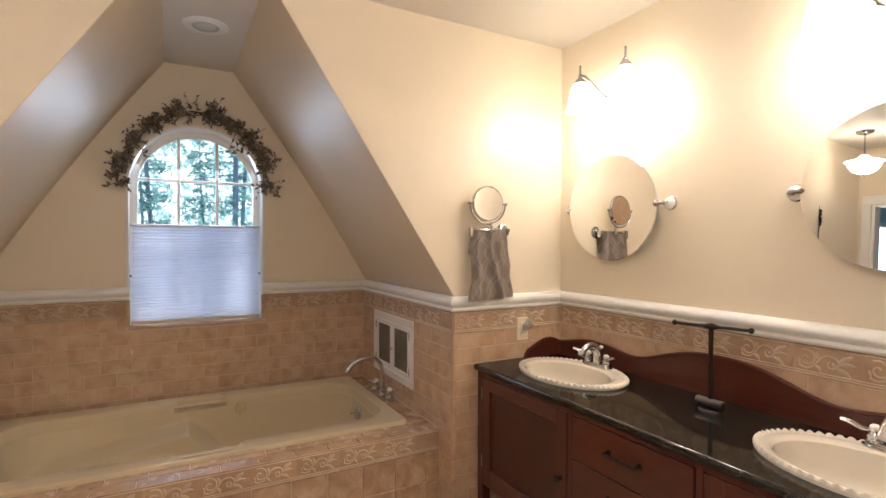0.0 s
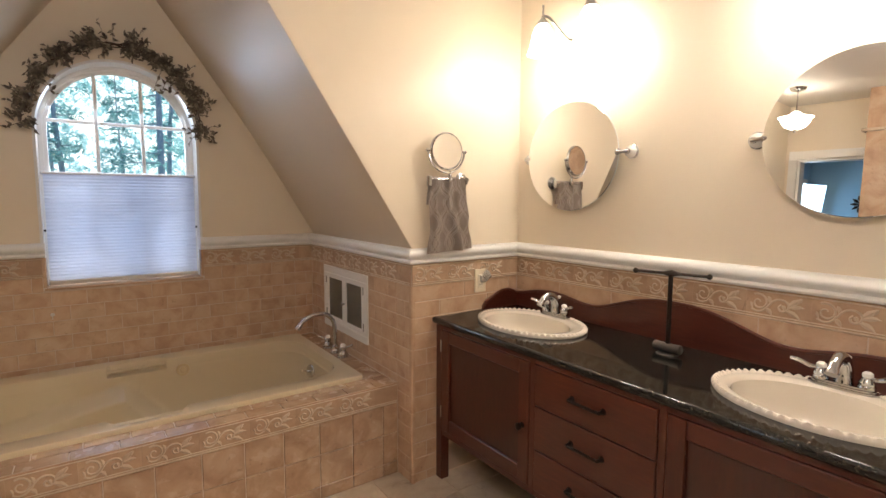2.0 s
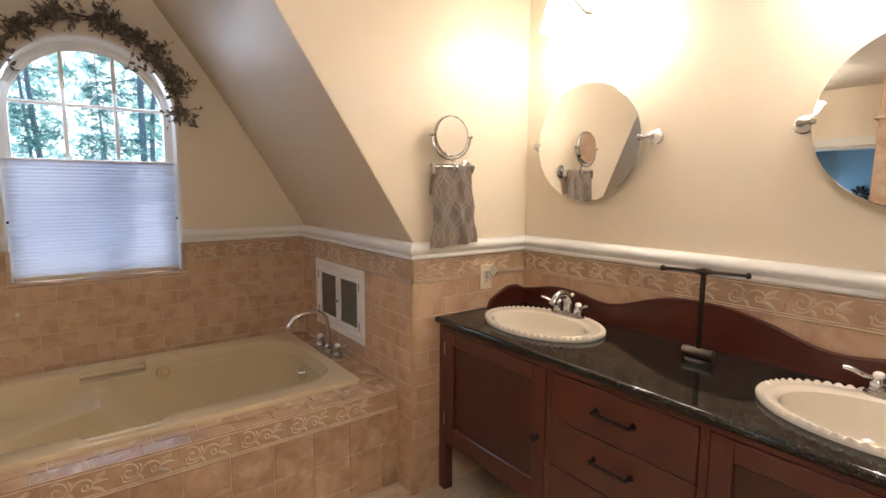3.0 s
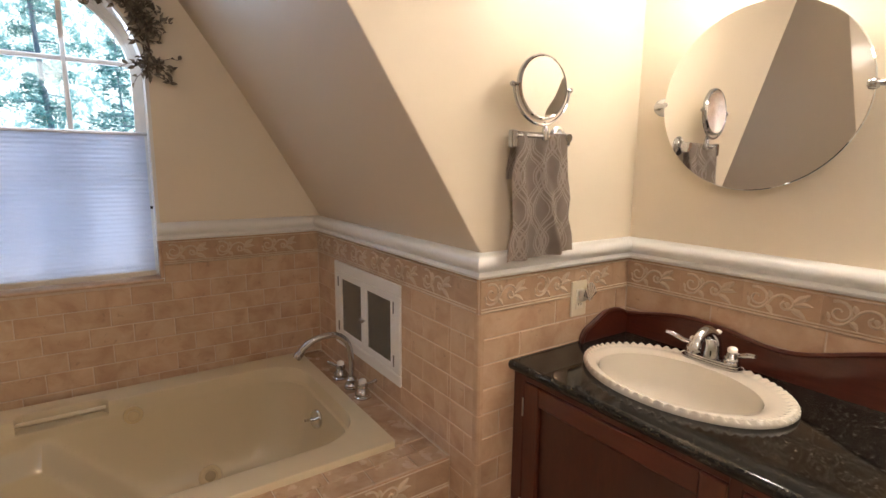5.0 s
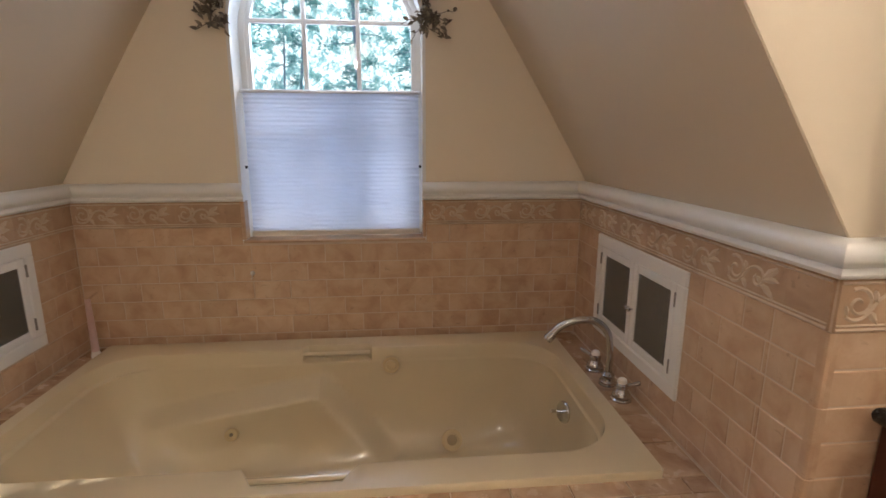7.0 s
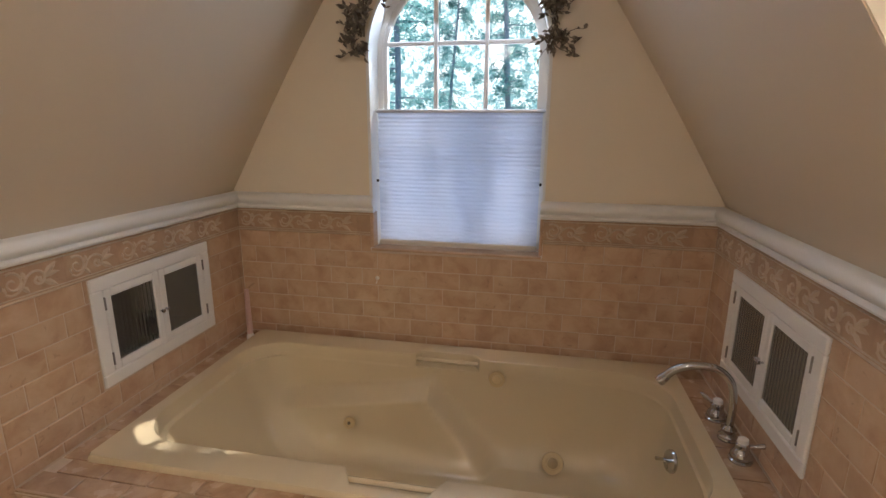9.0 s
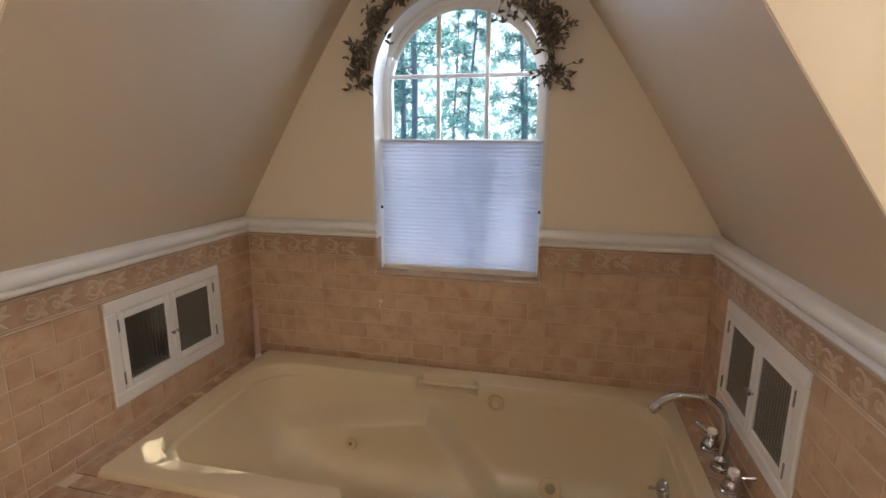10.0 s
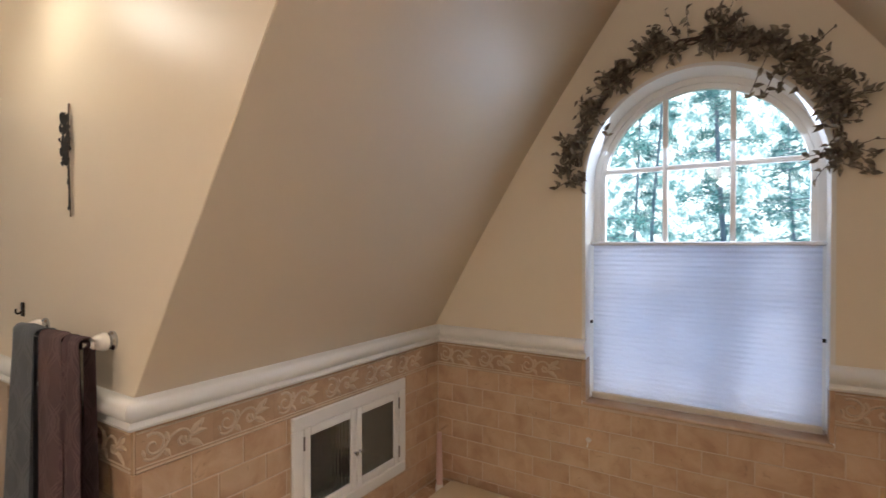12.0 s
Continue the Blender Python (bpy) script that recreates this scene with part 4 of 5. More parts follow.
# ---- hand towel stand ----
stx, sty = 1.612, 1.180
M_IRON = metal("grey_brown_iron", (0.11, 0.095, 0.085), 0.5)
stand = thing("towel_stand", "dark iron T-shaped hand towel stand standing on the worktop", "towel stand", at=(stx, sty, COUNTER))
part("base", tube([(stx, sty - 0.052, COUNTER + 0.026), (stx, sty - 0.050, COUNTER + 0.026), (stx, sty - 0.030, COUNTER + 0.024), (stx, sty + 0.030, COUNTER + 0.024), (stx, sty + 0.050, COUNTER + 0.026), (stx, sty + 0.052, COUNTER + 0.026)], [0.015, 0.018, 0.019, 0.019, 0.018, 0.015], 18), M_IRON, stand, "grey weathered iron weight", smooth=True)
part("foot_plate", lathe([(0, COUNTER), (0.040, COUNTER), (0.040, COUNTER + 0.003), (0.036, COUNTER + 0.006), (0, COUNTER + 0.006)], 28, Matrix.Translation((stx, sty, 0))), M_IRON, stand, smooth=True)
part("pole", tube([(stx, sty, COUNTER + 0.03), (stx, sty, 1.12)], 0.0085, 12), M_BLACK, stand, smooth=True)
u = Vector((-0.25, 1, 0)).normalized()
c0 = Vector((stx, sty, 1.128))
part("cross_bar", tube([c0 - u * 0.125, c0 - u * 0.03, c0 - u * 0.012, c0, c0 + u * 0.012, c0 + u * 0.03, c0 + u * 0.125], [0.0055, 0.0055, 0.010, 0.013, 0.010, 0.0055, 0.0055], 12), M_BLACK, stand, smooth=True)
for s in (-1, 1):
    e = c0 + u * (s * 0.125)
    part("finial", tube([e - u * s * 0.004, e, e + u * s * 0.006, e + u * s * 0.012], [0.006, 0.010, 0.011, 0.006], 12), M_BLACK, stand, smooth=True)


# ---- pivot mirrors ----
def wall_post(parent, x, y, z, s, reach=0.05):
    """A porcelain and chrome wall post with an arm that reaches along y by s."""
    m = Matrix.Translation((x, y, z)) @ Matrix.Rotation(-math.pi / 2, 4, "Y")
    p = part("wall_post", lathe([(0, 0), (0.030, 0), (0.030, 0.004), (0.026, 0.007), (0, 0.007)], 24, m), M_CHROME, parent, "chrome and porcelain wall post", smooth=True)
    part("porcelain_ring", lathe([(0.024, 0.007), (0.027, 0.012), (0.024, 0.022), (0.015, 0.032), (0.012, 0.034)], 24, m), PORC, p, "white porcelain collar", smooth=True)
    part("arm", tube([(x - 0.032, y, z), (x - 0.040, y, z), (x - 0.046, y + s * 0.010, z), (x - 0.048, y + s * reach, z)], [0.011, 0.012, 0.0075, 0.0075], 12), M_CHROME, p, smooth=True)
    tip = Vector((x - 0.048, y + s * reach, z))
    part("pivot", tube([tip + Vector((0, s * a, 0)) for a in (-0.008, -0.004, 0.004, 0.012, 0.016)], [0.007, 0.012, 0.014, 0.012, 0.006], 14), M_CHROME, p, smooth=True)


M_EDGE = Nodes("polished_glass_edge").color((0.75, 0.78, 0.74)).set(Roughness=0.1).m
for cy, tilt, yaw in ((1.779, 0.0, 1.1), (0.690, 1.4, 0.9)):
    mi = thing("pivot_mirror", "frameless round mirror on chrome and porcelain pivots above the vanity", "mirror", "mirrors above the vanity", at=(XM - 0.048, cy, 1.598))
    bm = bmesh.new()
    lean = Matrix.Translation((XM - 0.050, cy, 1.598)) @ Matrix.Rotation(radians(yaw), 4, "Z") @ Matrix.Rotation(radians(-90 + tilt), 4, "Y")
    sc = Matrix.Diagonal((0.960, 1, 1, 1))
    part("mirror_glass", lathe([(0, 0.0045), (0.2605, 0.0045), (0.2625, 0.0025)], 72, lean @ sc), M_MIRROR, mi, "silvered mirror glass", smooth=False)
    part("glass_edge", lathe([(0.2625, 0.0024), (0.2632, 0.0), (0.2625, -0.002), (0, -0.002)], 72, lean @ sc), M_EDGE, mi, "thin polished edge")
    wall_post(mi, XM, cy + 0.298, 1.603, -1, 0.036)
    wall_post(mi, XM, cy - 0.298, 1.603, 1, 0.036)


# ---- wall lights ----
def sconce(cy):
    s = thing("wall_light", "chrome wall light with two lit white bell shades above mirror", "wall light", "wall lights above the vanity", at=(XM, cy, 2.12))
    m = Matrix.Translation((XM, cy, 2.12)) @ Matrix.Rotation(-math.pi / 2, 4, "Y")
    part("backplate", lathe([(0, 0), (0.055, 0), (0.055, 0.006), (0.045, 0.014), (0.020, 0.022), (0.012, 0.05), (0.012, 0.070), (0.008, 0.078), (0, 0.08)], 28, m), PORC, s, smooth=True)
    for d in (-1, 1):
        y = cy + d * 0.137
        X = 1.635
        arm = smooth_line([(XM - 0.075, cy + d * 0.008, 2.118), (XM - 0.10, cy + d * 0.035, 2.125), (XM - 0.125, cy + d * 0.070, 2.175), (XM - 0.145, cy + d * 0.105, 2.225), (X, y - d * 0.006, 2.240)], 6)
        part("arm", tube(arm, 0.006, 10), M_CHROME, s, "curved chrome arm", smooth=True)
        mm = Matrix.Translation((X, y, 0))
        part("finial", lathe([(0, 2.232), (0.007, 2.232), (0.009, 2.238), (0.005, 2.246), (0.006, 2.262), (0.0045, 2.275), (0.007, 2.282), (0.005, 2.289), (0, 2.291)], 14, mm), M_CHROME, s, smooth=True)
        part("shade_cap", lathe([(0, 2.234), (0.010, 2.232), (0.014, 2.224), (0.028, 2.212), (0.031, 2.200), (0.028, 2.198)], 22, mm), M_CHROME, s, smooth=True)
        part("shade", lathe([(0.027, 2.200), (0.034, 2.190), (0.046, 2.165), (0.052, 2.130), (0.058, 2.095), (0.070, 2.070), (0.068, 2.070), (0.055, 2.096), (0.049, 2.130), (0.043, 2.163), (0.031, 2.188), (0.024, 2.198)], 22, mm), M_SHADE, s, "lit white bell glass shade", smooth=True)
        part("bulb", lathe([(0, 2.078), (0.016, 2.086), (0.024, 2.105), (0.016, 2.135), (0.012, 2.165), (0, 2.165)], 16, mm), M_SHADE, s, "lit bulb", smooth=True)
        bulb(X, y, 2.045, LAMP_W, 0.03)


for cy in (1.735, 0.700):
    sconce(cy)

M_BOWL = glow("lit_bowl_glass", (1, 0.93, 0.82), 5.0)


def bowl_light(lx, ly, q, watts):
    """A glass bowl under a short stem; q scales the bowl."""
    lamp = thing("ceiling_light", "white bowl glass ceiling light hung from a chrome canopy", "ceiling light", "bowl lights of the room", at=(lx, ly, CEIL))
    mm = Matrix.Translation((lx, ly, 0))
    part("canopy", lathe([(0, CEIL - 0.03), (0.03, CEIL - 0.03), (0.055, CEIL - 0.02), (0.065, CEIL)], 28, mm), M_CHROME, lamp, smooth=True)
    part("stem", tube([(lx, ly, CEIL - 0.03), (lx, ly, 2.14)], 0.006, 10), M_CHROME, lamp)
    mm = Matrix.Translation((lx, ly, 2.20)) @ Matrix.Diagonal((q, q, q, 1)) @ Matrix.Translation((0, 0, -2.26))
    part("bowl", lathe([(0.0, 2.190), (0.05, 2.194), (0.11, 2.225), (0.145, 2.275), (0.155, 2.315), (0.178, 2.330), (0.176, 2.334), (0.150, 2.320), (0.14, 2.28), (0.105, 2.232), (0.05, 2.200), (0, 2.196)], 36, mm), M_BOWL, lamp, "lit white glass bowl", smooth=True)
    part("collar", lathe([(0.02, 2.36), (0.06, 2.372), (0.075, 2.365), (0.03, 2.34), (0.02, 2.34)], 24, mm), PORC, lamp, smooth=True)
    part("finial", lathe([(0, 2.150), (0.006, 2.152), (0.012, 2.165), (0.007, 2.175), (0.022, 2.186), (0.022, 2.192), (0, 2.192)], 18, mm), M_CHROME, lamp, smooth=True)
    bulb(lx, ly, 2.255, watts * 0.5, 0.05)
    if watts > 2:
        bulb(lx, ly, 2.10, watts * 0.5, 0.03)


bowl_light(-0.08, 0.35, 0.9, ROOM_W_LAMP)
bowl_light(-1.36, 1.88, 0.72, 0.8)

spot = thing("recessed_light", "white recessed ceiling light, switched off, over the bath", "ceiling light", at=(0.045, 2.80, CEIL))
mm = Matrix.Translation((0.045, 2.80, 0))
part("trim", lathe([(0.105, CEIL), (0.105, CEIL - 0.004), (0.095, CEIL - 0.007), (0.062, CEIL - 0.008), (0.060, CEIL - 0.002)], 36, mm), M_TRIM, spot, smooth=True)
part("lens", lathe([(0.060, CEIL - 0.003), (0.052, CEIL - 0.012), (0.03, CEIL - 0.017), (0, CEIL - 0.018)], 30, mm), Nodes("frosted_lamp_lens").color((0.62, 0.60, 0.56)).set(Roughness=0.25).m, spot, smooth=True)


# ---- towels ----
def terry(name, c1, c2):
    """Looped cloth with a raised, paler ogee pattern of double lines."""
    n = Nodes(name)
    warp = n.add("TexNoise", Scale=7.0, Detail=1.0)
    vec = n.coords()
    n.link(vec, warp.inputs["Vector"])
    sep = n.add("SeparateXYZ")
    n.link(vec, sep.inputs[0])

    def calc(op, a, b=0.0, c=0.0):
        q = n.add("Math")
        q.operation = op
        for sock, v in zip(q.inputs, (a, b, c)):
            if hasattr(v, "is_output"):
                n.link(v, sock)
            else:
                sock.default_value = v
        return q.outputs[0]
    u = calc("MULTIPLY_ADD", warp.outputs["Fac"], 0.030, sep.outputs["X"])
    swing = calc("MULTIPLY", calc("SINE", calc("MULTIPLY", sep.outputs["Z"], 33.0)), 0.026)
    lines = None
    for s in (1, -1):
        w = calc("PINGPONG", calc("MULTIPLY_ADD", swing, s, calc("ADD", u, 10.0 + 0.03 * s)), 0.045)
        a = calc("COMPARE", w, 0.008, 0.0030)
        b = calc("COMPARE", w, 0.017, 0.0020)
        one = calc("MAXIMUM", a, b)
        lines = one if lines is None else calc("MAXIMUM", lines, one)
    n.color(n.mix(calc("MULTIPLY", lines, 0.72), n.mix(n.noise(11, 3), c1, tuple(0.84 * v for v in c1)), c2)).set(Roughness=0.95)
    n.bump(n.mix(0.6, n.noise(420, 2), lines), 0.8, 0.004)
    return n.m


def draped(y_bar, x0, x1, z_bar, z_front, z_back, amp, folds, spread=0.0, seed=1, off=0.016):
    """A towel laid over a bar that runs along x: front sheet, fold and back sheet, with soft folds."""
    rr = random.Random(seed)
    ph = [rr.uniform(0, 6) for _ in range(4)]
    bm = bmesh.new()
    n = 56
    prof = [(-off, z_front + (z_bar - z_front) * k / 26, 1 - k / 26) for k in range(27)]
    prof += [(-off * math.cos(a), z_bar + off * math.sin(a), 0) for a in (0.5, 1.0, 1.57, 2.1, 2.6)]
    prof += [(off, z_bar - (z_bar - z_back) * k / 12, k / 12 * 0.5) for k in range(13)]
    rows = []
    for d, z, w in prof:
        row = []
        for k in range(n + 1):
            u = k / n
            f = math.sin(u * folds * 6.28 + ph[0] + w * 0.7) + 0.5 * math.sin(u * folds * 11 + ph[1])
            x = x0 + (x1 - x0) * u + spread * w * (u - 0.4) + 0.004 * math.sin(w * 5 + ph[2])
            y = y_bar + d * (1 + 0.35 * w) + (-1 if d < 0 else 1) * amp * (0.3 + 0.7 * w) * (f * 0.5 + 0.5)
            row.append(bm.verts.new((x, y, z + 0.004 * math.sin(u * 7 + ph[3]) * w)))
        rows.append(row)
    for a, b in zip(rows, rows[1:]):
        for k in range(n):
            bm.faces.new((a[k], a[k + 1], b[k + 1], b[k]))
    bmesh.ops.solidify(bm, geom=bm.faces[:], thickness=0.005)
    return bm


def hung_towel(y_bar, x0, x1, z_bar, z_low):
    """A thick hand towel bunched over a short bar: deep slanting folds that open downwards, one lower corner hanging further."""
    bm = bmesh.new()
    n, off, rows = 64, 0.012, []
    prof = [(-off, 1 - k / 34, 0) for k in range(35)]
    prof += [(-off * math.cos(a), 0, math.sin(a)) for a in (0.5, 1.0, 1.57, 2.1, 2.6)]
    prof += [(off * 0.9, k / 12 * 0.35, 0) for k in range(13)]
    for i, (d, w, top) in enumerate(prof):
        front = i < 37
        row = []
        for k in range(n + 1):
            u = k / n
            x = x0 + (x1 - x0) * u + w * (0.062 * (u - 0.35) - 0.006) + 0.006 * math.sin(9 * w + 2) * (1 - u) + 0.004 * math.sin(14 * w + 1) * u
            fold = math.exp(-((u - 0.42 - 0.30 * w) / 0.075) ** 2) + 0.8 * math.exp(-((u - 0.12 - 0.10 * w) / 0.07) ** 2)
            fold += 0.65 * math.exp(-((u - 0.80 + 0.12 * w) / 0.08) ** 2) - 0.5 * math.exp(-((u - 0.62 - 0.2 * w) / 0.06) ** 2)
            ripple = 0.0035 * math.sin(26 * u + 15 * w) * math.sin(7 * w + 3 * u)
            depth = (0.009 + 0.009 * w ** 0.7) * fold + ripple + 0.010 * w if front else -0.35 * (0.010 + 0.010 * w) * fold
            drop = (z_bar - z_low) * (w + 0.035 * w * (0.6 - 1.3 * u)) if front else (z_bar - z_low) * w
            row.append(bm.verts.new((x, y_bar + d - max(-0.006, depth), z_bar - drop + off * top)))
        rows.append(row)
    for a, b in zip(rows, rows[1:]):
        for k in range(n):
            bm.faces.new((a[k], a[k + 1], b[k + 1], b[k]))
    bmesh.ops.solidify(bm, geom=bm.faces[:], thickness=0.005)
    return bm


# shaving mirror on a swing arm, with a hand towel on its arm
bz, by = 1.492, 2.138
shave = thing("shaving_mirror", "round chrome swivel shaving mirror on a wall-mounted swing arm", "mirror", at=(1.385, YT, bz))
m = Matrix.Translation((1.392, YT, bz)) @ Matrix.Rotation(math.pi / 2, 4, "X")
part("wall_plate", lathe([(0, 0), (0.034, 0), (0.036, 0.006), (0.030, 0.011), (0.012, 0.014), (0.012, 0.052), (0, 0.052)], 28, m), M_CHROME, shave, smooth=True)
part("wall_block", box((1.378, by - 0.012, bz - 0.024), (1.402, by + 0.016, bz + 0.012), 0.003), M_CHROME, shave)
part("bar", tube([(1.178, by, bz - 0.004), (1.385, by, bz - 0.004)], 0.0065, 12), M_CHROME, shave, "chrome swing bar", smooth=True)
part("elbow_block", box((1.168, by - 0.016, bz - 0.034), (1.188, by + 0.004, bz + 0.014), 0.003), M_CHROME, shave)
by2 = by - 0.020
part("second_bar", tube([(1.18, by2 + 0.012, bz), (1.30, by2, bz)], 0.0065, 12), M_CHROME, shave, "chrome swing bar", smooth=True)
part("post", tube([(1.286, by2, bz - 0.012), (1.286, by2, bz + 0.018), (1.284, by2, bz + 0.040)], [0.010, 0.009, 0.004], 12), M_CHROME, shave, smooth=True)
face = Vector((-0.05, -1, 0.03)).normalized()
mc = Vector((1.260, by2 - 0.010, 1.622))
mt = Matrix.Translation(mc) @ face.to_track_quat("Z", "Y").to_matrix().to_4x4()
part("rim", lathe([(0.080, 0.006), (0.084, 0.008), (0.088, 0.003), (0.088, -0.006), (0.083, -0.011), (0.078, -0.009)], 40, mt), M_CHROME, shave, smooth=True)
part("front_glass", lathe([(0, 0.005), (0.080, 0.0065)], 40, mt), M_MIRROR, shave)
part("back_glass", lathe([(0, -0.008), (0.079, -0.009)], 40, mt), M_MIRROR, shave)
yoke_side = Vector((face.y, -face.x, 0)).normalized()
yk = [mc + yoke_side * (0.100 * math.cos(a)) + Vector((0, 0, 0.100 * math.sin(a))) for a in [math.pi + math.pi * k / 20 for k in range(21)]]
part("yoke", tube(yk, 0.0042, 8), M_CHROME, shave, "half-round chrome yoke", smooth=True)
for s in (-1, 1):
    part("yoke_knob", tube([mc + yoke_side * (s * a) for a in (0.090, 0.098, 0.106, 0.112)], [0.004, 0.005, 0.008, 0.005], 10), M_CHROME, shave, smooth=True)
M_GREYT = terry("taupe_jacquard_towel", (0.40, 0.33, 0.275), (0.60, 0.52, 0.45))
tagged(part("hand_towel", hung_towel(by, 1.186, 1.384, bz, 1.148), M_GREYT, smooth=True), "taupe patterned hand towel hung under the round shaving mirror", "towel")

# bar with two bath towels on the other wall
rail = thing("towel_rail", "chrome towel rail with white porcelain posts on cream wall", "towel rail", at=(-1.30, YT, 1.290))
for x in (-1.100, -1.50):
    m = Matrix.Translation((x, YT, 1.290)) @ Matrix.Rotation(math.pi / 2, 4, "X") @ Matrix.Diagonal((0.85, 0.85, 0.82, 1))
    p = part("wall_post", lathe([(0, 0), (0.028, 0), (0.028, 0.006), (0.022, 0.012), (0.012, 0.013)], 24, m), M_CHROME, rail, "chrome and porcelain post", smooth=True)
    part("porcelain", lathe([(0.013, 0.012), (0.026, 0.020), (0.027, 0.030), (0.020, 0.052), (0.011, 0.064)], 24, m), PORC, p, "white porcelain collar", smooth=True)
    part("cap", lathe([(0.010, 0.062), (0.011, 0.072), (0.013, 0.078), (0.013, 0.086), (0.006, 0.092), (0, 0.093)], 18, m), M_CHROME, p, smooth=True)
part("bar", tube([(-1.50, YT - 0.066, 1.290), (-1.100, YT - 0.066, 1.290)], 0.007, 12), M_CHROME, rail, smooth=True)
M_MAUVE = terry("mauve_jacquard_towel", (0.24, 0.155, 0.15), (0.30, 0.20, 0.195))
M_PLUM = terry("plum_jacquard_towel", (0.20, 0.125, 0.125), (0.27, 0.175, 0.175))
M_SLATE = terry("blue_grey_towel", (0.24, 0.26, 0.28), (0.29, 0.31, 0.33))
for name, x0, x1, mat, lab, sd, am, oo in (("bath_towel", -1.300, -1.160, M_MAUVE, "mauve patterned bath towel folded over the towel rail", 5, 0.024, 0.018),
                                   ("hand_towel", -1.156, -1.080, M_PLUM, "dark plum patterned towel folded over the towel rail", 9, 0.014, 0.018),
                                   ("bath_towel", -1.478, -1.306, M_SLATE, "blue-grey bath towel folded over the towel rail", 6, 0.030, 0.020)):
    tagged(part(name, draped(YT - 0.066, x0, x1, 1.292, 0.62, 0.75, am, 1.3, 0.05, sd, oo), mat, smooth=True), lab, "towel")
hook = thing("wall_hook", "small dark metal hook on the wall beside the towel rail", "hook", at=(-1.67, YT, 1.32))
part("plate", box((-1.680, YT - 0.006, 1.305), (-1.660, YT, 1.348), 0.002), M_BLACK, hook)
part("hook", tube(smooth_line([(-1.67, YT - 0.004, 1.322), (-1.67, YT - 0.014, 1.314), (-1.67, YT - 0.020, 1.320), (-1.67, YT - 0.019, 1.330)], 4), 0.003, 8), M_BLACK, hook, smooth=True)
dry = thing("dried_posy", "small dark bunch of dried flowers hanging on the wall", "dried flowers", at=(-1.33, YT, 1.72))
bm, st = bmesh.new(), bmesh.new()
for k in range(260):
    f = rg.random()
    z = 1.880 - 0.135 * f
    w = 0.013 * math.sin(math.pi * min(1.0, 0.12 + 0.88 * f)) ** 0.8 * (1.15 if f < 0.7 else 1.0)
    leaf(bm, Vector((-1.330 + 0.004 * f + rg.uniform(-1, 1) * w, YT - 0.006 - rg.random() * 0.016, z)), Vector((rg.gauss(0, 0.25), -0.2 * rg.random(), -1)), Vector((rg.gauss(0, 1), -1, 0)), rg.uniform(0.008, 0.016))
for k in range(46):
    f = rg.random()
    leaf(bm, Vector((-1.324 + 0.006 * f + rg.gauss(0, 0.002 + 0.002 * f), YT - 0.008, 1.745 - 0.125 * f)), Vector((rg.gauss(0, 0.3), -0.2, -1)), Vector((rg.gauss(0, 1), -1, 0)), rg.uniform(0.006, 0.012))
for k in range(6):
    tube([(-1.332 + 0.004 * math.sin(k), YT - 0.004, 1.905), (-1.33 + 0.003 * math.cos(k), YT - 0.008, 1.80), (-1.325 + 0.003 * math.sin(2 * k), YT - 0.007, 1.70), (-1.32 + 0.003 * math.cos(3 * k), YT - 0.006, 1.60)], 0.0012, 4, st)
part("petals", bm, Nodes("dried_dark_petals").color((0.035, 0.035, 0.035)).set(Roughness=0.8).m, dry)
part("stems", st, M_TWIG, dry)

# ---- outlet with a night light ----
ox, oz = 1.515, 0.978
outlet = thing("wall_socket", "ivory wall socket on the tiled wall beside the basin", "wall socket", at=(ox, YT - 0.011, oz))
part("plate", box((ox - 0.036, YT - 0.017, oz - 0.060), (ox + 0.036, YT - 0.010, oz + 0.060), 0.003, 2), M_OUTLET, outlet)
part("rocker", box((ox - 0.017, YT - 0.020, oz - 0.034), (ox + 0.017, YT - 0.016, oz + 0.034), 0.0015), Nodes("pale_plastic").color((0.78, 0.72, 0.60)).set(Roughness=0.3).m, outlet)
for z in (oz - 0.018,):
    for dx in (-0.006, 0.006):
        part("slot", box((ox + dx - 0.001, YT - 0.0206, z - 0.005), (ox + dx + 0.001, YT - 0.0199, z + 0.005)), M_DARK, outlet)
night = thing("night_light", "clear shell night light plugged into the ivory wall socket", "night light", at=(ox + 0.02, YT - 0.03, oz + 0.02))
part("plug", box((ox - 0.010, YT - 0.040, oz - 0.004), (ox + 0.018, YT - 0.0205, oz + 0.030), 0.004), Nodes("milky_plastic").color((0.75, 0.70, 0.64)).set(Roughness=0.3, Transmission_Weight=0.4).m, night)
bm = bmesh.new()
fan = [bm.verts.new((ox + 0.012, YT - 0.050, oz - 0.002))]
for k in range(13):
    a = radians(20 + 140 * k / 12)
    fan.append(bm.verts.new((ox + 0.012 + 0.034 * math.cos(a), YT - 0.050 - (0.003 if k % 2 else 0), oz - 0.002 + 0.062 * math.sin(a))))
for k in range(1, 13):
    bm.faces.new((fan[0], fan[k], fan[k + 1]))
bmesh.ops.solidify(bm, geom=bm.faces[:], thickness=0.003)
part("shell_shade", bm, glass("clear_shell_plastic", 0.35, (1.0, 0.99, 0.97)), night, "fluted clear shell")

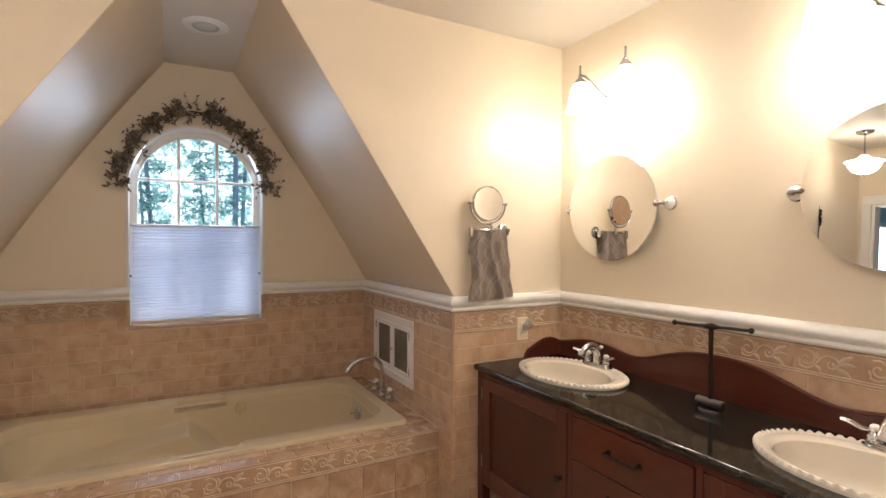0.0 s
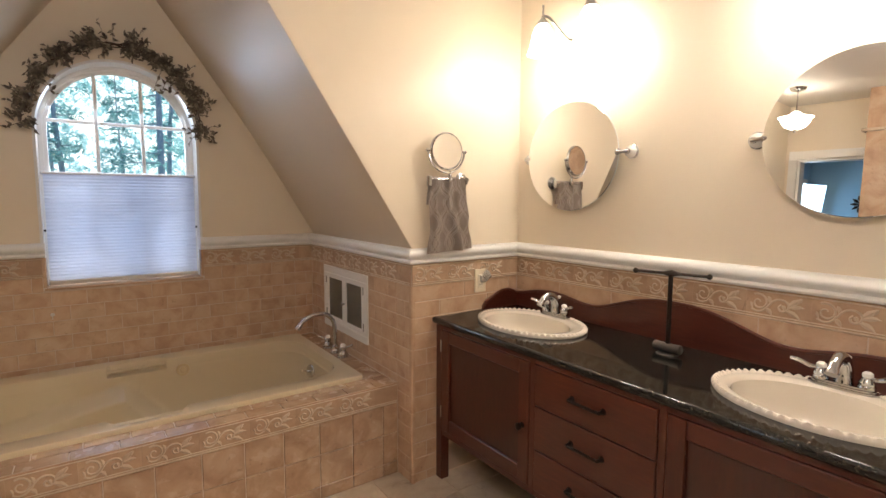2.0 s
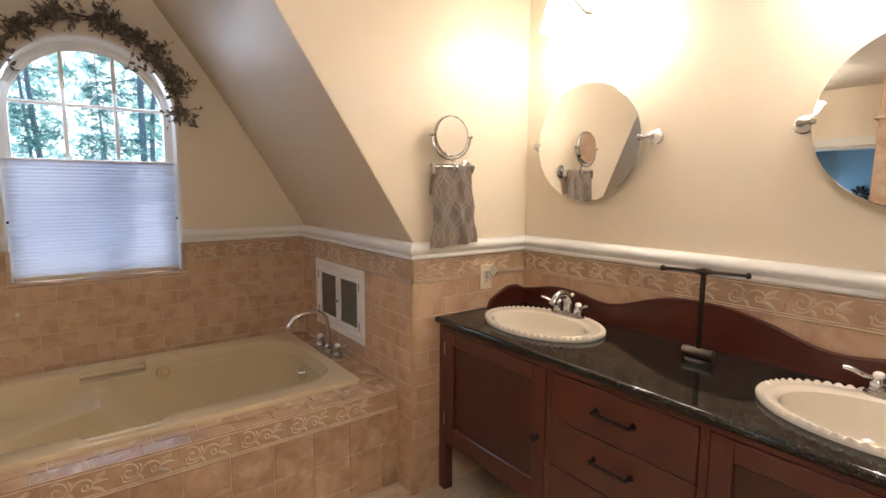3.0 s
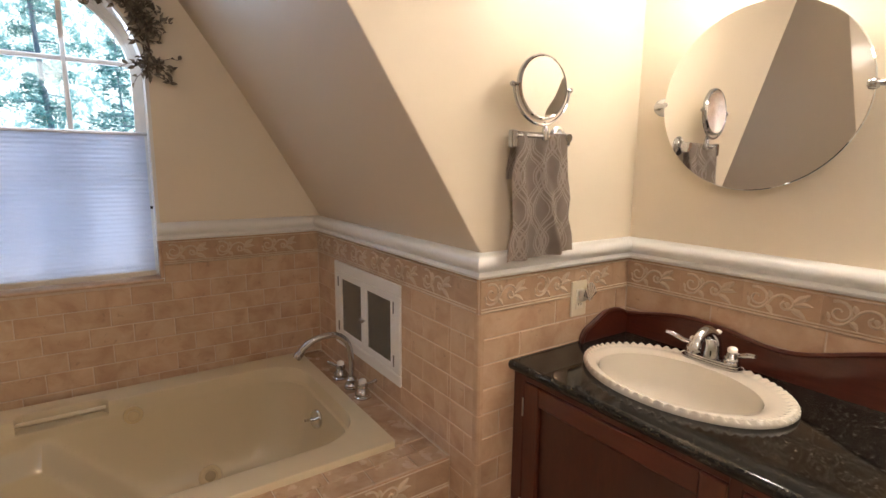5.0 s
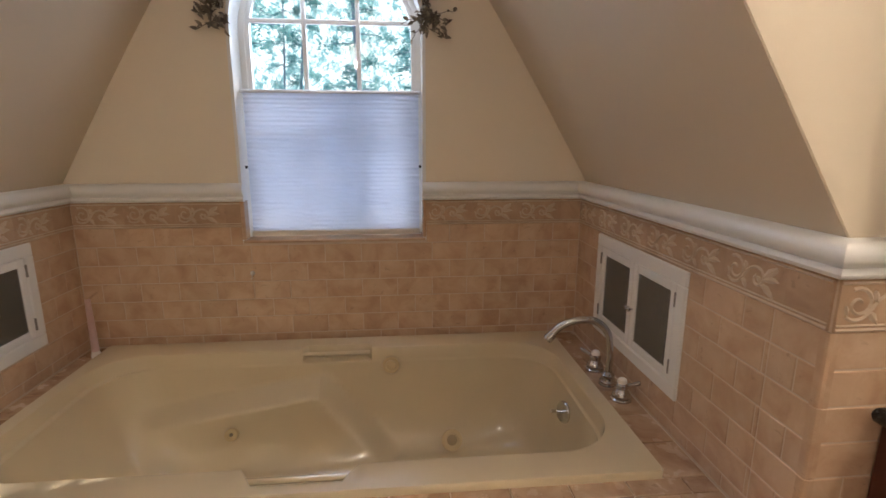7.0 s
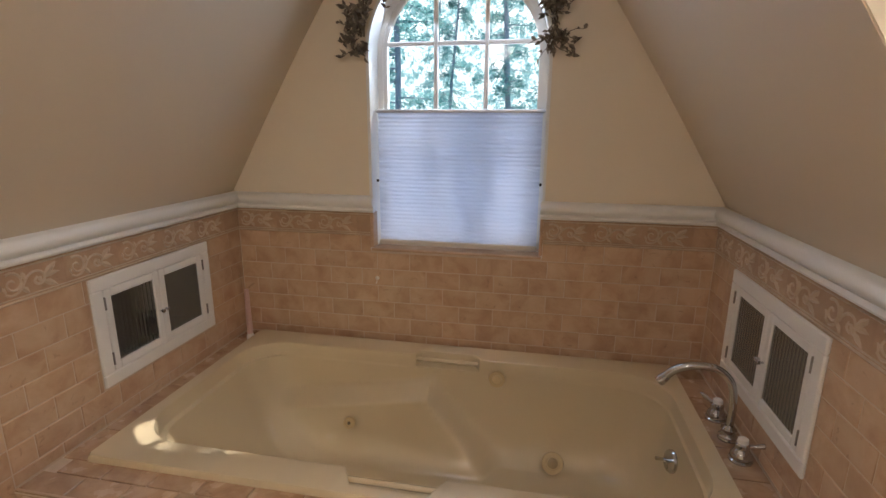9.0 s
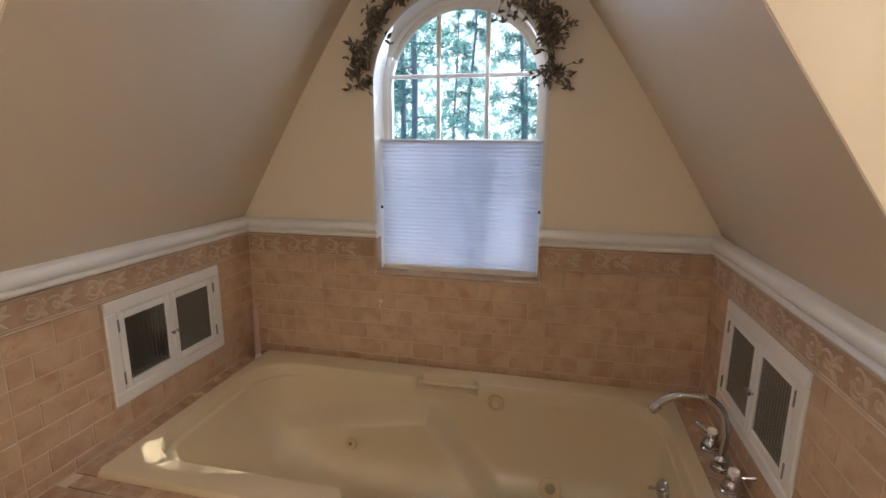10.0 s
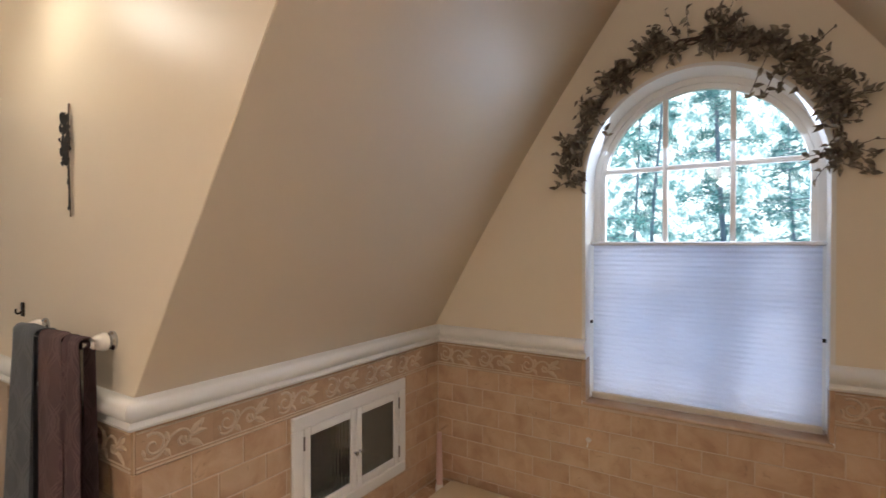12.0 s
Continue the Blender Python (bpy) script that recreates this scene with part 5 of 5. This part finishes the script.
# ---- small things at the bath ----
px, pyy = -0.925, 3.352
tubeb = thing("bath_brush_tube", "pale pink slim plastic bottle leaning in the deck corner", "bottle", at=(px + 0.01, pyy, DECK))
part("body", tube([(px + 0.012, pyy + 0.0, DECK + 0.03), (px + 0.008, pyy + 0.006, DECK + 0.10), (px - 0.008, pyy + 0.03, DECK + 0.24)], [0.014, 0.013, 0.010], 14), Nodes("pale_pink_plastic").color((0.62, 0.42, 0.38)).set(Roughness=0.3, Transmission_Weight=0.3).m, tubeb, smooth=True)
part("cap", lathe([(0, DECK), (0.017, DECK), (0.018, DECK + 0.02), (0.014, DECK + 0.034), (0, DECK + 0.034)], 16, Matrix.Translation((px + 0.012, pyy, 0))), PORC, tubeb, smooth=True)
hk = thing("suction_hook", "tiny clear suction hook stuck on tiles under the window", "hook", at=(-0.31, YW - 0.011, 0.785))
part("cup", lathe([(0.010, 0), (0.006, 0.004), (0.003, 0.007), (0, 0.007)], 16, Matrix.Translation((-0.31, YW - 0.0105, 0.787)) @ Matrix.Rotation(math.pi / 2, 4, "X")), PORC, hk, smooth=True)
part("hook", tube([(-0.31, YW - 0.018, 0.786), (-0.31, YW - 0.020, 0.770), (-0.31, YW - 0.027, 0.766), (-0.31, YW - 0.030, 0.772)], 0.002, 6), PORC, hk)

# ---- doorway, shower corner and the blue room seen in the mirror ----
trim = bmesh.new()
for a in ((2.07, 2.145, 0, 1.98), (1.512, 2.145, 1.98, 2.06)):
    add_box(trim, (ROOM_W, a[0], a[2]), (ROOM_W + 0.02, a[1], a[3]), 0.004)
setting("door_trim", trim, M_TRIM, "white painted door casing")
jamb = bmesh.new()
add_box(jamb, (ROOM_W - T, 2.05, 0), (ROOM_W, 2.07, 1.96))
add_box(jamb, (ROOM_W - T, 1.30, 0), (ROOM_W, 1.32, 1.96))
add_box(jamb, (ROOM_W - T, 1.30, 1.96), (ROOM_W, 2.07, 1.98))
setting("door_jamb", jamb, M_TRIM, "white painted door jamb")
setting("shower_wall", box((ROOM_W, -0.2, 0), (-1.72, 1.48, CEIL), 0.004), M_TILE, "tan stone tiled shower wall")
setting("shower_ledge", box((ROOM_W, -0.2, 2.14), (-1.685, 1.51, 2.165), 0.004), M_RELIEF, "pale stone ledge on the shower wall")
bm = box((-6.0, 0.2, 0), (-5.9, 3.2, CEIL))
add_box(bm, (-5.9, 0.1, 0), (ROOM_W - T, 0.2, CEIL))
add_box(bm, (-5.9, 3.1, 0), (-5.8, 3.2, CEIL))
add_box(bm, (-5.0, 3.1, 0), (ROOM_W - T, 3.2, CEIL))
add_box(bm, (-5.8, 3.1, 0), (-5.0, 3.2, 0.8))
add_box(bm, (-5.8, 3.1, 2.1), (-5.0, 3.2, CEIL))
add_box(bm, (ROOM_W - T, YT + T, 0), (ROOM_W - T + 0.04, 3.2, CEIL))
setting("bedroom_wall", bm, M_BLUE, "pale blue painted wall of the next room")
setting("bedroom_ceiling", box((-6.0, 0.1, CEIL), (ROOM_W - T, 3.2, CEIL + 0.1)), M_CEIL, "white ceiling of the next room")
bed_sky = new("bedroom_sky_light", bpy.data.lights.new("bedroom_sky_light", "AREA"))
bed_sky.data.shape, bed_sky.data.size, bed_sky.data.size_y = "RECTANGLE", 0.75, 1.1
bed_sky.data.energy, bed_sky.data.color = 5.0, (0.50, 0.74, 1.0)
bed_sky.matrix_world = look((-5.4, 3.02, 1.45), (-4.6, 1.0, 1.2))
w2 = thing("window_2", "white window with slatted blinds in the blue room", "window", at=(-5.4, 3.15, 0.8))
w2["kind"] = "structure"
bm = bmesh.new()
for a in ((-5.8, -5.74, 0.8, 2.1), (-5.06, -5.0, 0.8, 2.1), (-5.74, -5.06, 0.8, 0.86), (-5.74, -5.06, 2.04, 2.1), (-5.74, -5.06, 1.45, 1.49)):
    add_box(bm, (a[0], 3.10, a[2]), (a[1], 3.15, a[3]), 0.004)
part("window_frame", bm, M_TRIM, w2)
for k in range(20):
    part("slat", box((-5.73, 3.06, 2.0 - k * 0.035), (-5.07, 3.085, 2.003 - k * 0.035)), M_TRIM, w2)
deco = thing("wall_rosette", "small black flower-shaped metal ornament on the blue wall", "ornament", at=(-5.89, 2.42, 1.72))
for k in range(10):
    a = 2 * math.pi * k / 10
    part("petal", tube([(-5.885, 2.42 + 0.02 * math.cos(a), 1.72 + 0.02 * math.sin(a)), (-5.88, 2.42 + 0.08 * math.cos(a), 1.72 + 0.08 * math.sin(a)), (-5.885, 2.42 + 0.13 * math.cos(a), 1.72 + 0.13 * math.sin(a))], [0.006, 0.022, 0.008], 8), M_BLACK, deco, smooth=True)

# ---- outdoors ----
n_ = Nodes("forest_ground")
n_.color(n_.ramp(n_.noise(0.6, 5), [(0.3, (0.035, 0.045, 0.02)), (0.7, (0.10, 0.09, 0.05))])).set(Roughness=0.95)
tagged(part("ground", box((-300, 5.5, -3.4), (300, 600, -3.2)), n_.m), "forest floor outside the window", kind="structure")
# Bark is lightened and blued: the outdoor haze is put into its colour.
n_ = Nodes("hazed_conifer_bark")
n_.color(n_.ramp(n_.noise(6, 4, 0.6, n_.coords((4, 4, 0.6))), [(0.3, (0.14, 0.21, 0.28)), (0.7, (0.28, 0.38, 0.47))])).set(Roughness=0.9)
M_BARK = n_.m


def foliage(name, c1, c2):
    n = Nodes(name)
    out = n.t.nodes["Material Output"]
    g = n.add("NewGeometry")
    col = n.ramp(g.outputs["Random Per Island"], [(0.0, c1), (1.0, c2)])
    tl, df, ms = n.add("BsdfTranslucent"), n.add("BsdfDiffuse"), n.add("MixShader", Fac=0.5)
    n.link(col, tl.inputs["Color"]), n.link(col, df.inputs["Color"])
    n.link(df.outputs[0], ms.inputs[1]), n.link(tl.outputs[0], ms.inputs[2]), n.link(ms.outputs[0], out.inputs[0])
    return n.m


# Leaf colours brighter and bluer than foliage, with hazy daylight mixed in.
M_GREEN = foliage("hazed_tree_leaves", (0.08, 0.25, 0.27), (0.25, 0.49, 0.48))
# Backdrop sheet: daylight on the woods and sky is given as emission.
n_ = Nodes("glowing_woods_and_sky")
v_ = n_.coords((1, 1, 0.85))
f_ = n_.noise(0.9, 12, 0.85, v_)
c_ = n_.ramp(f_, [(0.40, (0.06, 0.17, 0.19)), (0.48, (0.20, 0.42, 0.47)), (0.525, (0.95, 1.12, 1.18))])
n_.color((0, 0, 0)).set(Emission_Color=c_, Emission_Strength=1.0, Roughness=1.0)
tagged(part("backdrop", box((-70, 60, -4), (70, 60.2, 40)), n_.m), "glowing backdrop sheet of hazy distant woods with pale sky between", kind="structure")


def tree(seed, height, crown_from, spread, leaves_n):
    rr = random.Random(seed)
    t = thing("tree", "tall conifer with bark trunk and feathery green boughs", "tree", "trees outside the window")
    bend = rr.uniform(-0.2, 0.2)
    bm = tube([(bend * math.sin(k * 0.6), 0.1 * math.sin(k), height * k / 10) for k in range(11)], [0.10 * (1 - 0.085 * k) for k in range(11)], 9)
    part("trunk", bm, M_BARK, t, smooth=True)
    limbs, lv = bmesh.new(), bmesh.new()
    nl = 46
    for k in range(nl):
        z = crown_from + (height - crown_from) * (k + rr.random()) / nl
        a = rr.uniform(0, 6.28)
        r = spread * (1 - 0.75 * (z - crown_from) / (height - crown_from)) * rr.uniform(0.5, 1.15)
        d = Vector((math.cos(a), math.sin(a), 0))
        base = Vector((bend * math.sin(z / height * 6), 0, z))
        pts = [base + d * (r * q / 4) + Vector((0, 0, -0.10 * r * (q / 4) ** 2)) for q in range(5)]
        tube(pts, [0.03, 0.022, 0.015, 0.01, 0.005], 4, limbs)
        s = Vector((-d.y, d.x, 0))
        for j in range(leaves_n // nl):
            q = rr.random() ** 0.7
            c = base + d * (r * q) + s * rr.gauss(0, 0.16 * r * (1.15 - q * 0.5)) + Vector((0, 0, -0.10 * r * q * q + rr.gauss(0, 0.10)))
            e = Vector((rr.gauss(0, 1), rr.gauss(0, 1), rr.gauss(0, 0.5))).normalized() * rr.uniform(0.035, 0.085)
            f = e.orthogonal().normalized() * rr.uniform(0.012, 0.028)
            v = [lv.verts.new(c - e), lv.verts.new(c + f), lv.verts.new(c + e), lv.verts.new(c - f)]
            lv.faces.new(v)
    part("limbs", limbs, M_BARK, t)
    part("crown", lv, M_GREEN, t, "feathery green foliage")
    return t

rt = random.Random(11)
kinds = [tree(21, 15.0, 1.2, 1.8, 7800), tree(22, 17.0, 2.8, 2.0, 7800), tree(23, 13.0, 0.6, 1.6, 7800)]
# (3.5, 8.8) and (4.6, 10.2) are unseen, added to break up the sun.
spots = [(-2.9, 12.5), (1.5, 14.0), (-0.7, 16.5), (-3.8, 14.5), (4.3, 13.5), (2.0, 17.0), (-5.0, 17.0), (5.6, 17.5), (-3.2, 22.0), (3.6, 23.0), (3.5, 8.8), (4.6, 10.2), (-7.5, 24.0), (8.5, 24.0), (6.0, 29.0), (-5.5, 30.0), (-1.5, 28.0), (1.5, 33.0)]
for k, (x, y) in enumerate(spots):
    m = Matrix.Translation((x, y, -3.2)) @ Matrix.Rotation(rt.uniform(0, 6.28), 4, "Z") @ Matrix.Rotation(0, 4, "X")
    if k < 3:
        kinds[k].matrix_basis = m
    else:
        copy_thing(kinds[k % 3], m)

# ---- tiles, one by one ----
rk = random.Random(7)
cache = {}
ROW, LEN, GAP, THICK = 0.0783, 0.152, 0.0042, 0.0060


def piece(w, h, t, mat, bevel=0.0014):
    """A tile that lies in x and z and looks towards -y; its back is at y = 0."""
    key = (round(w, 3), round(h, 3), t, mat.name)
    if key not in cache:
        bm = box((-w / 2, -t, -h / 2), (w / 2, 0, h / 2))
        front = [e for e in bm.edges if all(v.co.y < -t / 2 for v in e.verts)]
        bmesh.ops.bevel(bm, geom=front, offset=bevel, segments=1, affect="EDGES")
        cache[key] = mesh_of("tile", bm, mat)
    return cache[key]


def lay(name, me, wall, at, turn, lean=0.0):
    ob = new(name, me)
    ob.parent = wall
    ob.location = at
    ob.rotation_euler = (lean, 0, turn)
    return ob


def tile_run(wall, origin, turn, length, z_top, z_bottom, mat=M_TILE, row=ROW, width=LEN, stagger=0.5, skip=None, t=THICK, rest=0):
    """Rows of tiles from the origin (x, y) along the turned x axis; skip(u, z) leaves one out."""
    ux, uy = math.cos(turn), math.sin(turn)
    r, z1 = 0, z_top
    while z1 > z_bottom + 0.012:
        z0 = max(z_bottom, z1 - row)
        u = -width * ((r % 2) * stagger)
        while u < length - 0.004:
            a, b = max(0, u), min(length, u + width)
            cuts = [(a, b)]
            if skip:
                cuts = []
                for s0, s1, q0, q1 in [skip]:
                    if min(z1, q1) - max(z0, q0) > 0.03 and b > s0 and a < s1:
                        if s0 - a > 0.012:
                            cuts.append((a, s0))
                        if b - s1 > 0.012:
                            cuts.append((s1, b))
                    else:
                        cuts.append((a, b))
            for a, b in cuts:
                if b - a > 0.012:
                    c = (a + b) / 2
                    lay("tile", piece(b - a - GAP, z1 - z0 - GAP, t, mat), wall, (origin[0] + ux * c, origin[1] + uy * c, (z0 + z1) / 2), turn + rk.gauss(0, 0.0015), rk.gauss(0, 0.002))
            u += width
        z1, r = z0, r + 1


Z2 = 0.985
tile_run(bed["towel"], (XR + 0.004, YT), 0, XM - XR - 0.012, Z2, 0.75, width=0.305)
tile_run(bed["towel"], (XR + 0.004, YT), 0, 0.20, 0.7501, 0.0)
tile_run(bed["mirror"], (XM, YT - THICK), -math.pi / 2, 2.4, Z2, 0.74, width=0.305)
tile_run(bed["east"], (XR, YW - THICK), -math.pi / 2, YW - THICK - APRON, Z2, DECK, skip=(YW - THICK - 3.236, YW - THICK - 2.622, 0.588, 0.980))
tile_run(bed["east"], (XR, APRON), -math.pi / 2, APRON - YT - 0.004, Z2, 0.0)
tile_run(bed["window"], (XL + THICK, YW), 0, XR - XL - 2 * THICK, Z2, DECK, skip=(WIN_L - XL - THICK, WIN_R - XL - THICK, SILL - 0.004, 1.2))
tile_run(bed["west"], (XL, YT + 0.004), math.pi / 2, APRON - YT - 0.004, Z2, 0.0)
tile_run(bed["west"], (XL, APRON), math.pi / 2, YW - THICK - APRON, Z2, DECK, skip=(2.630 - APRON, 3.212 - APRON, 0.602, 0.982))
tile_run(bed["towel_west"], (XL - 0.72, YT), 0, 0.716, Z2, 0.50)

# rounded corner pieces where the walls turn out
for cx, wall in ((XR, bed["towel"]), (XL, bed["towel_west"])):
    s = 1 if cx > 0 else -1
    z1 = Z2
    while z1 > 0.02:
        z0 = max(0, z1 - ROW * 2)
        key = ("corner", s, round(z1 - z0, 3))
        if key not in cache:
            out = [(0.0, 0.012), (-0.0085 * s, 0.012), (-0.0085 * s, -0.001), (-0.006 * s, -0.0065), (0.0005 * s, -0.0095), (0.012 * s, -0.0095), (0.012 * s, 0.0), (0.0, 0.0)]
            cache[key] = mesh_of("corner_tile", prism(out, "z", -(z1 - z0) / 2 + 0.001, (z1 - z0) / 2 - 0.001), M_TILE)
        lay("corner_tile", cache[key], wall, (cx - 0.001 * s, YT, (z0 + z1) / 2), 0)
        z1 = z0


# ---- carved border tiles ----
def ribbon(bm, pts, w, y0=-0.0072, y1=-0.0112):
    """A raised half-round line on a tile's face."""
    p = [Vector((x, 0, z)) for x, z in pts]
    n = len(p)
    rows = []
    for i, q in enumerate(p):
        d = (p[min(i + 1, n - 1)] - p[max(i - 1, 0)]).normalized()
        s = Vector((-d.z, 0, d.x)) * (w[i] if isinstance(w, list) else w)
        rows.append([bm.verts.new((q + s) + Vector((0, y0, 0))), bm.verts.new(q + Vector((0, y1, 0))), bm.verts.new((q - s) + Vector((0, y0, 0)))])
    for a, b in zip(rows, rows[1:]):
        for k in (0, 1):
            f = bm.faces.new((a[k], a[k + 1], b[k + 1], b[k]))
            f.material_index = 1


BW, BH = 0.196, 0.105


def border_mesh(w):
    bm = box((-w / 2 + 0.0002, -0.0075, -BH / 2), (w / 2 - 0.0002, 0, BH / 2))
    if w > 0.15:
        sp = [(-0.058 + (0.005 + 0.0105 * a / 3.14) * math.cos(a + 0.4) * 1.0, 0.004 + (0.005 + 0.0105 * a / 3.14) * math.sin(a + 0.4)) for a in [k * 0.42 for k in range(20)]]
        ribbon(bm, sp, [0.0030 + 0.0020 * k / 20 for k in range(20)])
        sc = [(-0.082 + 0.0, -0.020), (-0.066, -0.028), (-0.046, -0.024), (-0.030, -0.008), (-0.016, 0.012), (0.004, 0.022), (0.024, 0.018), (0.034, 0.002), (0.026, -0.014), (0.010, -0.016), (0.004, -0.004), (0.013, 0.006)]
        pts = [(p.x, p.y) for p in smooth_line([(a, b, 0) for a, b in sc], 4)]
        ribbon(bm, pts, 0.0044)
        for bx, bz, dx, dz, ln, wd in ((-0.034, -0.014, 0.6, -0.8, 0.030, 0.007), (-0.022, 0.004, -0.3, 1, 0.026, 0.006), (0.030, 0.0, 1.0, 0.75, 0.052, 0.008), (0.030, -0.002, 1.0, 0.1, 0.050, 0.007), (0.026, -0.012, 1.0, -0.6, 0.050, 0.008), (0.058, 0.014, 0.7, 1, 0.024, 0.006), (0.016, 0.004, 0.3, -1, 0.022, 0.006), (-0.078, -0.020, -0.3, 1.0, 0.022, 0.004)):
            l = math.hypot(dx, dz)
            wd *= 1.3
            q = [(bx + dx / l * ln * t, bz + dz / l * ln * t + 0.004 * math.sin(t * 3)) for t in (0, 0.2, 0.45, 0.7, 0.9, 1.0)]
            ribbon(bm, q, [0.001, wd * 0.7, wd, wd * 0.75, wd * 0.3, 0.0006])
    for z, wd in ((-0.0385, 0.0028), (-0.0475, 0.0040), (0.0440, 0.0032)):
        ribbon(bm, [(-w / 2 + 0.0002, z), (w / 2 - 0.0002, z)], wd, -0.0072, -0.0108)
    return mesh_of("border_tile", bm, [M_BORDER, M_RELIEF])


def border_run(wall, origin, turn, length, zc):
    ux, uy = math.cos(turn), math.sin(turn)
    u = 0.0
    while u < length - 0.01:
        w = min(BW, length - u)
        key = ("border", round(w, 3))
        if key not in cache:
            cache[key] = border_mesh(w)
        lay("border_tile", cache[key], wall, (origin[0] + ux * (u + w / 2), origin[1] + uy * (u + w / 2), zc), turn)
        u += BW


ZB = Z2 + BH / 2
border_run(bed["towel"], (XR - 0.004, YT - 0.002), 0, XM - XR - 0.006, ZB)
border_run(bed["mirror"], (XM - 0.002, YT - 0.010), -math.pi / 2, 2.4, ZB)
border_run(bed["east"], (XR - 0.002, YW - 0.010), -math.pi / 2, YW - YT - 0.012, ZB)
border_run(bed["window"], (XL + 0.010, YW - 0.002), 0, WIN_L - XL - 0.010, ZB)
border_run(bed["window"], (WIN_R, YW - 0.002), 0, XR - WIN_R - 0.010, ZB)
border_run(bed["west"], (XL + 0.002, YT - 0.002), math.pi / 2, YW - YT - 0.010, ZB)
border_run(bed["towel_west"], (XL - 0.78, YT - 0.002), 0, 0.784, ZB)
border_run(deck, (XL + 0.010, APRON), 0, XR - XL - 0.020, 0.4235)

# apron tiles
tile_run(deck, (-0.963, APRON), 0, XR - 0.008 + 0.963, 0.3705, 0.0, M_DECKT, 0.154, 0.165, 0.0)
tile_run(deck, (XL + 0.008, APRON), 0, -0.963 - XL - 0.008, 0.3705, 0.0, M_DECKT, 0.154, 0.165, 0.0)


# deck top tiles
def deck_tile(x0, x1, y0, y1):
    w, h = x1 - x0 - GAP, y1 - y0 - GAP
    ob = lay("deck_tile", piece(w, h, 0.007, M_DECKT), deck_top, ((x0 + x1) / 2, (y0 + y1) / 2, DECK - 0.007), 0)
    ob.rotation_euler = (-math.pi / 2 + rk.gauss(0, 0.002), 0, 0)


x = XL + 0.010
while x < XR - 0.012:
    deck_tile(x, min(x + LEN, XR - 0.010), APRON - 0.010, APRON + 0.078)
    x += LEN
x = XL + 0.05
while x < XR - 0.012:
    deck_tile(x, min(x + LEN, XR - 0.010), APRON + 0.078, TUB_F + 0.004)
    x += LEN
y = TUB_F + 0.004
while y < YW - 0.03:
    y1 = min(y + LEN, YW - 0.012)
    deck_tile(XL + 0.010, TUB_L + 0.004, y, y1)
    deck_tile(TUB_R - 0.004, XR - 0.010, y, y1)
    y = y1
x = TUB_L + 0.004
while x < TUB_R - 0.02:
    deck_tile(x, min(x + LEN, TUB_R - 0.004), TUB_B - 0.004, YW - 0.012)
    x += LEN

# floor tiles
floor_slab = bpy.data.objects["floor"]
FT = 0.305
for i in range(14):
    for j in range(15):
        x0, y0 = ROOM_W + i * FT, APRON - 0.010 - (j + 1) * FT
        x1, y1 = x0 + FT, y0 + FT
        x1, y0 = min(x1, XM), max(y0, ROOM_S)
        if x1 - x0 < 0.02 or y1 - y0 < 0.02:
            continue
        if j == 0 and not (XL < (x0 + x1) / 2 < XR):
            y1 = min(y1, YT - 0.010)
            if y1 - y0 < 0.02:
                continue
        ob = lay("floor_tile", piece(x1 - x0 - 0.004, y1 - y0 - 0.004, 0.006, M_FLOOR), floor_slab, ((x0 + x1) / 2, (y0 + y1) / 2, -0.006), 0)
        ob.rotation_euler = (-math.pi / 2, 0, 0)
